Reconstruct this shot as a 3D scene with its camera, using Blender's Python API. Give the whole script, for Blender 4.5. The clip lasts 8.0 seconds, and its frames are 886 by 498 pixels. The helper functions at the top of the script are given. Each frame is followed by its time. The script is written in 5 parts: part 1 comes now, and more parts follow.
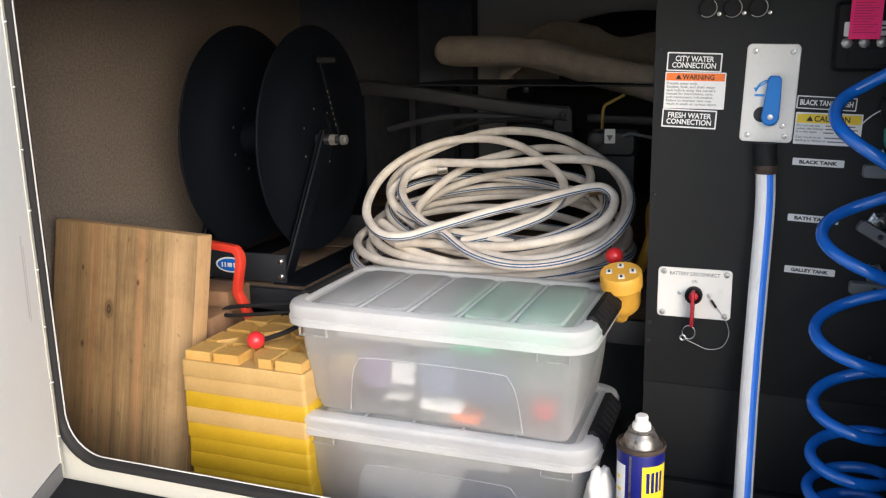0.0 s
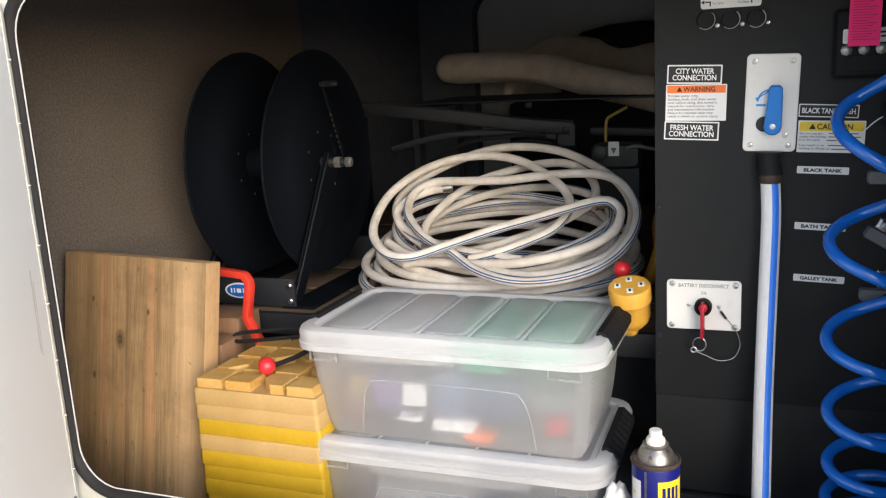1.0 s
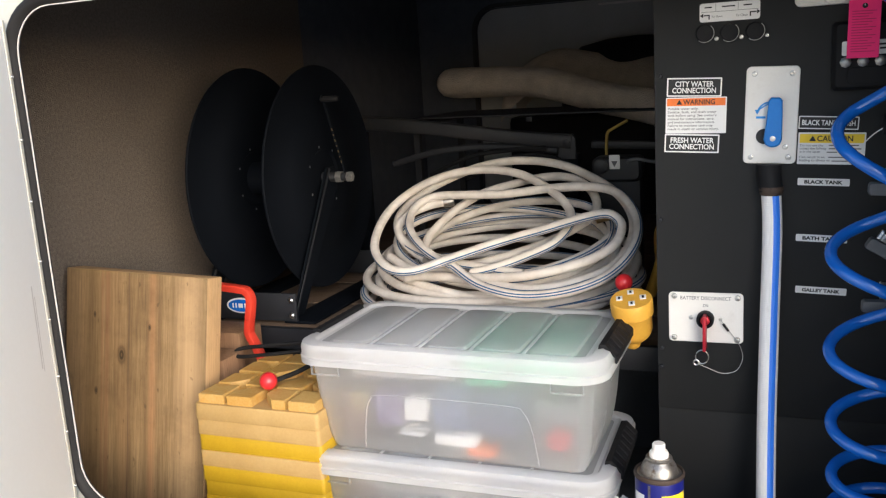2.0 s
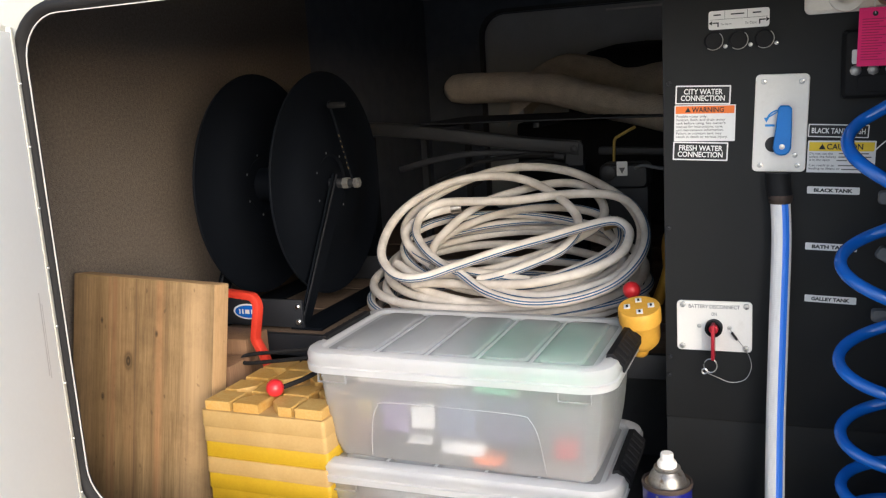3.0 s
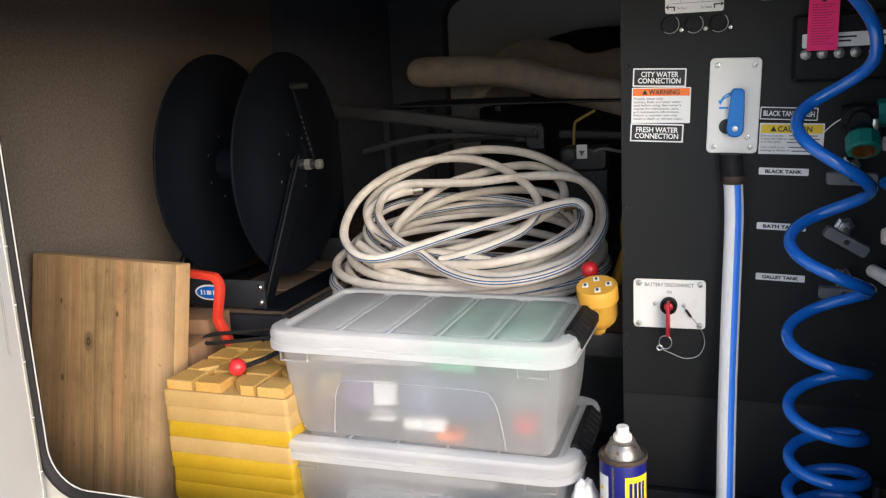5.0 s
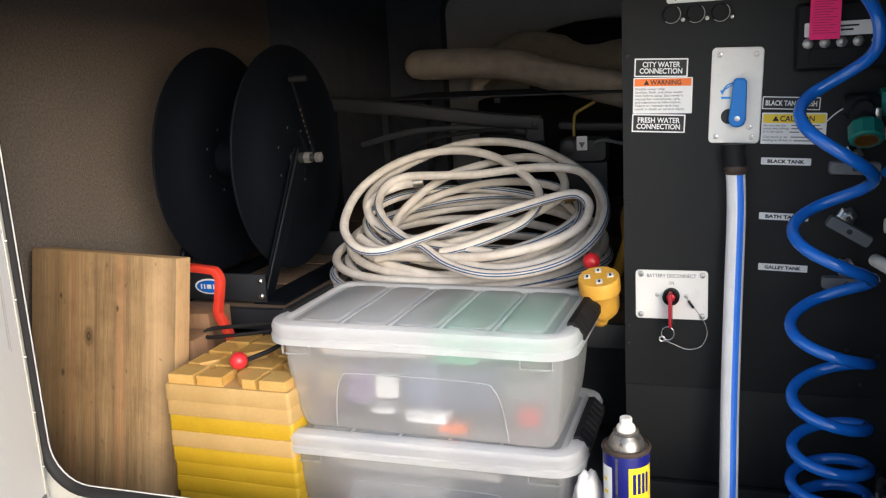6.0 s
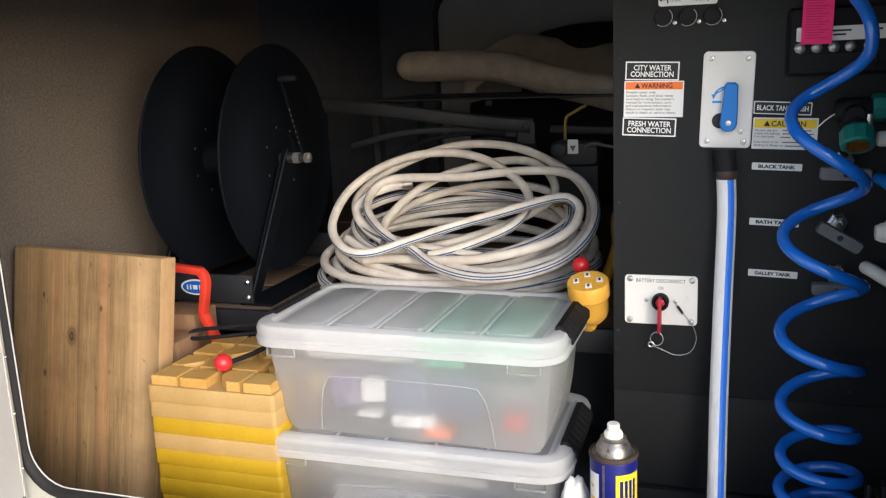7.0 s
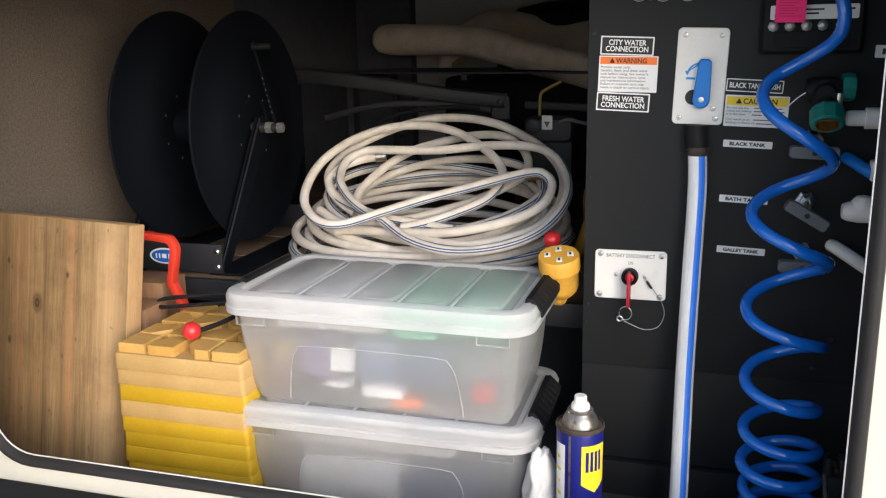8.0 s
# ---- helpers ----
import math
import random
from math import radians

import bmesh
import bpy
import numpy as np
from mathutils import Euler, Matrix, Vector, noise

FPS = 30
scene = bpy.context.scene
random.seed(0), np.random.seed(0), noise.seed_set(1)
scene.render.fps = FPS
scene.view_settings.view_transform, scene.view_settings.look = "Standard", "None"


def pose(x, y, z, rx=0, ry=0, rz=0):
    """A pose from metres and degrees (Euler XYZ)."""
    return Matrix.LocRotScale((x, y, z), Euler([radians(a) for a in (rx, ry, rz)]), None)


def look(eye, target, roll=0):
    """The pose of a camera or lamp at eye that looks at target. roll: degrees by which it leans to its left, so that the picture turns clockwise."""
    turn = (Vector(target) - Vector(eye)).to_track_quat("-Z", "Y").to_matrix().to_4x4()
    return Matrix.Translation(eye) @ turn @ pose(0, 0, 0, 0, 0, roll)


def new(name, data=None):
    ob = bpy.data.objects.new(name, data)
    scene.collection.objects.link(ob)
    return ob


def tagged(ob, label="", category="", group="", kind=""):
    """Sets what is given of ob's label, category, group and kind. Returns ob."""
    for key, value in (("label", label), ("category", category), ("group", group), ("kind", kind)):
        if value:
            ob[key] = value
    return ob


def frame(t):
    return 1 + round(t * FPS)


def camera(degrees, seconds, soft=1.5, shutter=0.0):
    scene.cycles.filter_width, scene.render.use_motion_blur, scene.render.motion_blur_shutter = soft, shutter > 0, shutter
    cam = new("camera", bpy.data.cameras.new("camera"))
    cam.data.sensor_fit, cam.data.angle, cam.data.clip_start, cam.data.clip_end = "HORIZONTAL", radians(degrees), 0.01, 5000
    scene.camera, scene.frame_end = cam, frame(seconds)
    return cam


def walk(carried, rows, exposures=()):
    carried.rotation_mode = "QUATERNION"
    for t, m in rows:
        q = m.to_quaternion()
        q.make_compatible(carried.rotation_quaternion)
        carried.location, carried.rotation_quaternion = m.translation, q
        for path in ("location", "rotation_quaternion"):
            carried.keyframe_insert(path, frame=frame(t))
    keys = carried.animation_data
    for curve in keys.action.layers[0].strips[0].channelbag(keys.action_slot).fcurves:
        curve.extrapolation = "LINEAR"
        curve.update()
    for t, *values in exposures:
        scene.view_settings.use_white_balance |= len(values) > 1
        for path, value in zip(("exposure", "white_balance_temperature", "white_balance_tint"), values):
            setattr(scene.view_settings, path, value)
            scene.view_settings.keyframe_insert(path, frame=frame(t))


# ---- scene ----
cam = camera(55.09, 8.0, 1.25)
# seconds, eye in metres, turn in degrees
PATH = [
    (0, 0.1220, -1.1728, 0.6532, 77.06, 1.12, 20.46),
    (0.5, 0.1197, -1.1733, 0.6559, 77.35, 1.86, 20.77),
    (1, 0.1253, -1.1713, 0.6618, 78.01, 3.18, 20.65),
    (1.5, 0.1270, -1.1712, 0.6598, 78.67, 3.55, 20.54),
    (3, 0.1236, -1.1678, 0.6656, 79.26, 3.45, 21.15),
    (3.5, 0.1295, -1.1630, 0.6662, 79.51, 3.62, 21.01),
    (4, 0.1308, -1.1713, 0.6570, 78.87, 2.95, 20.41),
    (4.5, 0.1324, -1.1825, 0.6585, 78.47, 2.48, 19.18),
    (6, 0.1240, -1.1814, 0.6552, 77.81, 3.18, 18.48),
    (6.5, 0.1234, -1.1759, 0.6533, 77.75, 2.74, 18.46),
    (7, 0.1256, -1.1683, 0.6520, 77.98, 2.51, 18.08),
    (7.5, 0.1262, -1.1718, 0.6526, 77.58, 2.08, 18.37),
    (8, 0.1274, -1.1691, 0.6417, 76.51, 1.09, 16.54),
]
walk(cam, [(t, pose(*m)) for t, *m in PATH])

# ---- light ----
world = bpy.data.worlds.new("sky")
scene.world = world
world.use_nodes = True
wn = world.node_tree.nodes
sky = wn.new("ShaderNodeTexSky")
sky.sky_type, sky.sun_disc = "NISHITA", False
sky.sun_elevation, sky.sun_rotation = radians(18.5), radians(139.0)
sky.air_density, sky.dust_density, sky.ozone_density = 1.0, 2.3, 1.0
wn["Background"].inputs["Strength"].default_value = 0.15
world.node_tree.links.new(sky.outputs["Color"], wn["Background"].inputs["Color"])
sun_data = bpy.data.lights.new("sun", "SUN")
sun_data.energy, sun_data.angle, sun_data.color = 1.30, radians(55), (0.97, 0.98, 1.0)
sun = new("sun", sun_data)
sun.matrix_world = look((0, 0, 0), (-0.585, 0.675, -0.30))
scene.view_settings.exposure = 1.0
scene.view_settings.use_white_balance, scene.view_settings.white_balance_temperature = True, 5850

# ---- materials ----
MATS = {}


def ramp(nt, fac, stops):
    n = nt.nodes.new("ShaderNodeValToRGB")
    e = n.color_ramp.elements
    while len(e) < len(stops):
        e.new(0.5)
    for k, (p, c) in zip(e, stops):
        k.position, k.color = p, (*c, 1)
    nt.links.new(fac, n.inputs[0])
    return n.outputs[0]


def noise_tex(nt, vec, scale, detail=4.0, rough=0.55):
    n = nt.nodes.new("ShaderNodeTexNoise")
    n.inputs["Scale"].default_value, n.inputs["Detail"].default_value, n.inputs["Roughness"].default_value = scale, detail, rough
    if vec is not None:
        nt.links.new(vec, n.inputs["Vector"])
    return n.outputs["Fac"]


def mix_col(nt, fac, a, b, mode="MIX"):
    n = nt.nodes.new("ShaderNodeMix")
    n.data_type, n.blend_type = "RGBA", mode
    for sock, v in ((0, fac), (6, a), (7, b)):
        if isinstance(v, (int, float)):
            n.inputs[sock].default_value = v
        elif isinstance(v, tuple):
            n.inputs[sock].default_value = (*v, 1)
        else:
            nt.links.new(v, n.inputs[sock])
    return n.outputs[2]


def math_node(nt, op, a, b=0.0):
    n = nt.nodes.new("ShaderNodeMath")
    n.operation = op
    for sock, v in ((0, a), (1, b)):
        if isinstance(v, (int, float)):
            n.inputs[sock].default_value = v
        else:
            nt.links.new(v, n.inputs[sock])
    return n.outputs[0]


def mapped(nt, scale=(1, 1, 1), kind="Object"):
    c = nt.nodes.new("ShaderNodeTexCoord")
    m = nt.nodes.new("ShaderNodeMapping")
    m.inputs["Scale"].default_value = scale
    nt.links.new(c.outputs[kind], m.inputs["Vector"])
    return m.outputs[0]


def bump(nt, bsdf, height, strength, distance):
    n = nt.nodes.new("ShaderNodeBump")
    n.inputs["Strength"].default_value, n.inputs["Distance"].default_value = strength, distance
    nt.links.new(height, n.inputs["Height"])
    nt.links.new(n.outputs[0], bsdf.inputs["Normal"])


def start(name):
    m = bpy.data.materials.new(name)
    m.use_nodes = True
    MATS[name] = m
    return m, m.node_tree, m.node_tree.nodes["Principled BSDF"]


def surface(name, col, col2=None, rough=0.5, rough2=None, metal=0.0, fine=300.0, coarse=14.0, bumps=0.15, depth=0.0005, spec=0.5, coat=0.0, dirt=None):
    """Two-scale variation of colour, roughness and relief."""
    m, nt, b = start(name)
    col2 = col2 or tuple(c * 0.8 for c in col)
    vec = mapped(nt)
    nf, nc = noise_tex(nt, vec, fine), noise_tex(nt, vec, coarse)
    both = math_node(nt, "ADD", math_node(nt, "MULTIPLY", nf, 0.4), math_node(nt, "MULTIPLY", nc, 0.6))
    c = ramp(nt, both, [(0.32, col2), (0.68, col)])
    if dirt:
        spots = ramp(nt, noise_tex(nt, vec, coarse * 2.3, 6, 0.7), [(0.56, (0, 0, 0)), (0.72, (1, 1, 1))])
        c = mix_col(nt, math_node(nt, "MULTIPLY", spots, dirt[1]), c, dirt[0])
    nt.links.new(c, b.inputs["Base Color"])
    r = nt.nodes.new("ShaderNodeMapRange")
    r.inputs["To Min"].default_value, r.inputs["To Max"].default_value = rough, rough2 if rough2 is not None else min(1, rough * 1.35)
    nt.links.new(nc, r.inputs["Value"])
    nt.links.new(r.outputs[0], b.inputs["Roughness"])
    b.inputs["Metallic"].default_value, b.inputs["Specular IOR Level"].default_value, b.inputs["Coat Weight"].default_value = metal, spec, coat
    if bumps:
        bump(nt, b, nf, bumps, depth)
    return m


surface("carpet", (0.190, 0.158, 0.130), (0.105, 0.087, 0.072), 0.95, 1.0, fine=560, coarse=190, bumps=0.9, depth=0.003, spec=0.1)
surface("felt", (0.66, 0.57, 0.47), (0.44, 0.38, 0.31), 0.95, 1.0, fine=260, coarse=22, bumps=0.9, depth=0.004, spec=0.1)
surface("black_panel", (0.0158, 0.0162, 0.0166), (0.0112, 0.0116, 0.0120), 0.55, 0.68, fine=700, coarse=9, bumps=0.12, depth=0.0003, spec=0.25)
surface("black_steel", (0.019, 0.020, 0.024), (0.013, 0.014, 0.017), 0.42, 0.6, fine=500, coarse=12, bumps=0.1, depth=0.0003, spec=0.35)
surface("black_plastic", (0.012, 0.012, 0.013), (0.008, 0.008, 0.009), 0.58, 0.72, fine=600, coarse=30, bumps=0.12, depth=0.0003, spec=0.2)
surface("reel_paint", (0.0042, 0.0056, 0.0086), (0.0033, 0.0045, 0.0070), 0.62, 0.8, fine=400, coarse=8, bumps=0.08, depth=0.0003, spec=0.10)
surface("rubber", (0.018, 0.016, 0.016), (0.012, 0.011, 0.011), 0.62, 0.75, fine=500, coarse=30, bumps=0.2, depth=0.0004, spec=0.35)
surface("elastic", (0.016, 0.015, 0.016), (0.008, 0.008, 0.008), 0.75, 0.9, fine=900, coarse=90, bumps=0.5, depth=0.0006, spec=0.2)
surface("grey_carpet", (0.50, 0.48, 0.46), (0.38, 0.365, 0.35), 0.95, 1.0, fine=420, coarse=40, bumps=0.8, depth=0.002, spec=0.1)
surface("rust", (0.085, 0.058, 0.043), (0.05, 0.035, 0.027), 0.6, 0.8, metal=0.4, fine=300, coarse=80)
surface("dark_blue_grey", (0.105, 0.115, 0.135), (0.072, 0.078, 0.092), 0.9, 1.0, fine=300, coarse=20, bumps=0.4, depth=0.001, spec=0.15)
surface("dark_floor", (0.055, 0.056, 0.058), (0.038, 0.039, 0.041), 0.7, 0.9, fine=300, coarse=10, bumps=0.4, depth=0.001, spec=0.3)
surface("gelcoat", (0.56, 0.54, 0.47), (0.52, 0.50, 0.435), 0.3, 0.42, fine=200, coarse=6, bumps=0.03, depth=0.0003, dirt=((0.45, 0.41, 0.34), 0.35))
surface("door_liner", (0.91, 0.90, 0.88), (0.88, 0.87, 0.85), 0.5, 0.65, fine=150, coarse=5, bumps=0.08, depth=0.0006)
surface("grey_vinyl", (0.23, 0.23, 0.235), (0.16, 0.16, 0.165), 0.5, fine=250, coarse=30)
surface("white_trim", (0.74, 0.70, 0.66), (0.60, 0.56, 0.52), 0.45, fine=200, coarse=30, bumps=0.05)
surface("white_plate", (0.82, 0.795, 0.745), (0.77, 0.745, 0.69), 0.42, 0.55, fine=400, coarse=20, bumps=0.05, dirt=((0.55, 0.51, 0.44), 0.25))
surface("white_plastic", (0.83, 0.79, 0.72), (0.77, 0.72, 0.65), 0.42, fine=300, coarse=30, bumps=0.06)
surface("paper_white", (0.80, 0.795, 0.78), (0.76, 0.755, 0.74), 0.5, 0.6, fine=300, coarse=18, bumps=0.03, dirt=((0.55, 0.53, 0.49), 0.25))
surface("paper_pink", (0.95, 0.025, 0.20), (0.90, 0.02, 0.18), 0.65, 0.75, fine=300, coarse=30, bumps=0.05)
surface("ink_black", (0.014, 0.014, 0.014), (0.01, 0.01, 0.01), 0.5, bumps=0)
surface("ink_grey", (0.13, 0.13, 0.13), (0.10, 0.10, 0.10), 0.55, bumps=0)
surface("ink_pink", (0.45, 0.01, 0.07), (0.40, 0.01, 0.06), 0.6, bumps=0)
surface("ink_orange", (0.86, 0.20, 0.025), (0.80, 0.17, 0.02), 0.5, bumps=0)
surface("ink_yellow", (0.86, 0.62, 0.03), (0.80, 0.56, 0.025), 0.5, bumps=0)
surface("ink_blue", (0.03, 0.30, 0.72), (0.03, 0.26, 0.66), 0.5, bumps=0)
surface("blue_plastic", (0.008, 0.19, 0.62), (0.006, 0.165, 0.55), 0.45, fine=300, coarse=30, bumps=0.05)
surface("blue_tube", (0.018, 0.155, 0.62), (0.014, 0.125, 0.54), 0.10, 0.2, fine=60, coarse=20, bumps=0.05, depth=0.0006, coat=0.6)
surface("teal", (0.014, 0.20, 0.165), (0.010, 0.15, 0.12), 0.4, fine=300, coarse=40)
surface("red_plastic", (0.62, 0.025, 0.03), (0.54, 0.018, 0.024), 0.26, fine=200, coarse=30, bumps=0.05)
surface("red_paint", (0.58, 0.045, 0.022), (0.49, 0.034, 0.017), 0.36, fine=300, coarse=20, bumps=0.06, dirt=((0.28, 0.02, 0.012), 0.4))
surface("red_anodised", (0.45, 0.015, 0.03), (0.36, 0.012, 0.024), 0.35, metal=0.4, fine=300, coarse=30)
surface("yellow_vinyl", (0.78, 0.43, 0.06), (0.70, 0.36, 0.04), 0.4, fine=200, coarse=25, bumps=0.08, dirt=((0.42, 0.26, 0.06), 0.35))
surface("block_yellow", (0.50, 0.315, 0.009), (0.42, 0.25, 0.007), 0.42, 0.6, fine=260, coarse=20, bumps=0.2, depth=0.0006, dirt=((0.55, 0.32, 0.03), 0.3))
surface("block_deep", (0.47, 0.295, 0.010), (0.39, 0.23, 0.008), 0.45, 0.6, fine=260, coarse=24, bumps=0.2, depth=0.0006, dirt=((0.45, 0.28, 0.03), 0.4))
surface("block_faded", (0.47, 0.31, 0.115), (0.40, 0.25, 0.085), 0.6, 0.75, fine=260, coarse=18, bumps=0.25, depth=0.0006, dirt=((0.55, 0.32, 0.09), 0.45))
surface("block_top", (0.54, 0.355, 0.12), (0.45, 0.225, 0.03), 0.55, 0.7, fine=260, coarse=16, bumps=0.25, depth=0.0006, dirt=((0.52, 0.25, 0.03), 0.75))
surface("chrome", (0.62, 0.61, 0.59), (0.45, 0.44, 0.42), 0.22, 0.35, metal=1.0, fine=400, coarse=60, bumps=0.08)
surface("brass", (0.58, 0.40, 0.19), (0.40, 0.27, 0.12), 0.3, 0.45, metal=1.0, fine=300, coarse=60)
surface("steel_grey", (0.036, 0.037, 0.040), (0.024, 0.025, 0.028), 0.45, 0.6, metal=0.4, fine=300, coarse=20, dirt=((0.07, 0.05, 0.04), 0.5))
surface("handle_grey", (0.15, 0.155, 0.16), (0.115, 0.12, 0.125), 0.5, fine=500, coarse=40)
surface("can_metal", (0.40, 0.375, 0.34), (0.24, 0.215, 0.185), 0.3, 0.45, metal=0.85, fine=300, coarse=40, bumps=0.1, dirt=((0.10, 0.055, 0.028), 0.95))
surface("can_blue", (0.009, 0.012, 0.16), (0.007, 0.009, 0.125), 0.3, 0.4, fine=300, coarse=30, bumps=0.05)
surface("can_yellow", (0.88, 0.66, 0.02), (0.82, 0.60, 0.02), 0.32, fine=300, coarse=30, bumps=0.05)
surface("cloth", (0.76, 0.74, 0.71), (0.66, 0.63, 0.60), 0.9, 1.0, fine=700, coarse=50, bumps=0.5, depth=0.001, spec=0.15)
surface("ground_gravel", (0.60, 0.585, 0.56), (0.46, 0.445, 0.42), 0.9, 1.0, fine=40, coarse=3, bumps=0.8, depth=0.01)
surface("far_grey", (0.42, 0.42, 0.41), (0.34, 0.34, 0.33), 0.5, 0.65, fine=300, coarse=8)
surface("zinc", (0.50, 0.49, 0.46), (0.22, 0.21, 0.20), 0.28, 0.45, metal=0.7, fine=300, coarse=60)
surface("mint", (0.26, 0.74, 0.48), (0.20, 0.64, 0.40), 0.5, fine=100, coarse=20)
surface("navy", (0.05, 0.06, 0.15), (0.035, 0.045, 0.11), 0.5, fine=100, coarse=20)
surface("orange", (0.85, 0.19, 0.02), (0.8, 0.16, 0.02), 0.5, fine=100, coarse=20)
surface("tin_brown", (0.20, 0.11, 0.07), (0.13, 0.07, 0.045), 0.5, fine=100, coarse=20)
surface("pale_grey", (0.74, 0.72, 0.70), (0.58, 0.56, 0.55), 0.5, fine=100, coarse=20)
surface("yellow_dull", (0.40, 0.28, 0.06), (0.30, 0.20, 0.04), 0.55, fine=200, coarse=25)
surface("slate", (0.13, 0.16, 0.27), (0.09, 0.11, 0.20), 0.5, fine=100, coarse=20)
surface("purple", (0.17, 0.11, 0.27), (0.12, 0.08, 0.20), 0.5, fine=100, coarse=20)
surface("mid_grey", (0.22, 0.22, 0.24), (0.14, 0.14, 0.15), 0.5, fine=100, coarse=20)


def wood(name, light, dark, streak, knots=(), axis=2, tight=1.0, rough=0.62, bands=(), streaky=0.6):
    """Long grain along one local axis, with early and late wood, reddish streaks and knots."""
    m, nt, b = start(name)
    s = [24.0 * tight] * 3
    s[axis] = 1.1
    vec = mapped(nt, tuple(s))
    geo = mapped(nt)
    n1, n2 = noise_tex(nt, vec, 1.0, 8, 0.68), noise_tex(nt, vec, 7.0, 6, 0.7)
    s2 = [15.0] * 3
    s2[axis] = 0.9
    n3 = noise_tex(nt, mapped(nt, tuple(s2)), 1.0, 3)
    c = ramp(nt, n1, [(0.3, dark), (0.5, tuple((a + d) / 2 for a, d in zip(light, dark))), (0.72, light)])
    c = mix_col(nt, math_node(nt, "MULTIPLY", ramp(nt, n2, [(0.44, (0, 0, 0)), (0.60, (1, 1, 1))]), 0.55), c, dark)
    n4 = noise_tex(nt, vec, 19.0, 4, 0.7)
    c = mix_col(nt, math_node(nt, "MULTIPLY", ramp(nt, n4, [(0.50, (0, 0, 0)), (0.62, (1, 1, 1))]), 0.35), c, tuple(v * 0.7 for v in dark))
    c = mix_col(nt, math_node(nt, "MULTIPLY", ramp(nt, n3, [(0.55, (0, 0, 0)), (0.70, (1, 1, 1))]), streaky), c, streak)
    across = nt.nodes.new("ShaderNodeSeparateXYZ")
    nt.links.new(geo, across.inputs[0])
    for centre, half, tint, weight in bands:
        off = math_node(nt, "ABSOLUTE", math_node(nt, "SUBTRACT", math_node(nt, "ADD", across.outputs[0], math_node(nt, "MULTIPLY", math_node(nt, "SUBTRACT", n1, 0.5), half * 1.6)), centre))
        inside = nt.nodes.new("ShaderNodeMapRange")
        inside.inputs["From Min"].default_value, inside.inputs["From Max"].default_value = half * 0.3, half * 1.4
        inside.inputs["To Min"].default_value, inside.inputs["To Max"].default_value = weight, 0.0
        nt.links.new(off, inside.inputs["Value"])
        c = mix_col(nt, inside.outputs[0], c, tint)
    fleck = ramp(nt, noise_tex(nt, mapped(nt, (1.0, 1.0, 0.45)), 90.0, 3, 0.5), [(0.66, (0, 0, 0)), (0.72, (1, 1, 1))])
    c = mix_col(nt, math_node(nt, "MULTIPLY", fleck, 0.5), c, tuple(v * 0.5 for v in dark))
    soil = ramp(nt, noise_tex(nt, geo, 6.0, 8, 0.72), [(0.47, (0, 0, 0)), (0.72, (1, 1, 1))])
    c = mix_col(nt, math_node(nt, "MULTIPLY", soil, 0.55), c, tuple(v * 0.5 for v in dark))
    for at, size in knots:
        d = nt.nodes.new("ShaderNodeVectorMath")
        d.operation = "DISTANCE"
        sq = nt.nodes.new("ShaderNodeVectorMath")
        sq.operation = "MULTIPLY"
        k = [1.0, 0.0, 1.0]
        k[axis] = 0.55
        sq.inputs[1].default_value = k
        nt.links.new(geo, sq.inputs[0])
        nt.links.new(sq.outputs[0], d.inputs[0])
        d.inputs[1].default_value = [a * q for a, q in zip(at, k)]
        wob = math_node(nt, "ADD", d.outputs["Value"], math_node(nt, "MULTIPLY", math_node(nt, "SUBTRACT", n1, 0.5), size * 0.5))
        rings = math_node(nt, "MULTIPLY", math_node(nt, "SINE", math_node(nt, "MULTIPLY", wob, 9.0 / size)), 0.5)
        near = nt.nodes.new("ShaderNodeMapRange")
        near.inputs["From Min"].default_value, near.inputs["From Max"].default_value = size * 0.5, size * 1.8
        near.inputs["To Min"].default_value, near.inputs["To Max"].default_value = 1.0, 0.0
        nt.links.new(wob, near.inputs["Value"])
        tone = ramp(nt, rings, [(0.0, tuple(v * 0.30 for v in dark)), (0.5, tuple(v * 0.75 for v in dark))])
        c = mix_col(nt, near.outputs[0], c, tone)
    nt.links.new(c, b.inputs["Base Color"])
    b.inputs["Roughness"].default_value, b.inputs["Specular IOR Level"].default_value = rough, 0.3
    bump(nt, b, n2, 0.35, 0.0008)
    return m


wood("pine", (0.40, 0.262, 0.122), (0.15, 0.092, 0.042), (0.36, 0.17, 0.075), knots=(((-0.166, 0, 0.262), 0.0062), ((-0.110, 0, 0.312), 0.0022), ((-0.222, 0, 0.325), 0.0020), ((-0.218, 0, 0.197), 0.0026)), bands=((-0.104, 0.008, (0.39, 0.19, 0.085), 0.5), (-0.196, 0.005, (0.25, 0.12, 0.06), 0.5), (-0.206, 0.003, (0.25, 0.12, 0.06), 0.5), (-0.152, 0.0014, (0.12, 0.07, 0.04), 0.55), (-0.035, 0.022, (0.56, 0.37, 0.19), 0.5), (-0.262, 0.022, (0.22, 0.145, 0.085), 0.4)), streaky=0.15, tight=1.5)
wood("pine_edge", (0.55, 0.36, 0.18), (0.44, 0.27, 0.125), (0.43, 0.24, 0.11))
wood("offcut", (0.34, 0.20, 0.11), (0.20, 0.11, 0.06), (0.24, 0.12, 0.07))
wood("deck", (0.22, 0.15, 0.10), (0.11, 0.075, 0.05), (0.15, 0.095, 0.06), axis=0, rough=0.7)


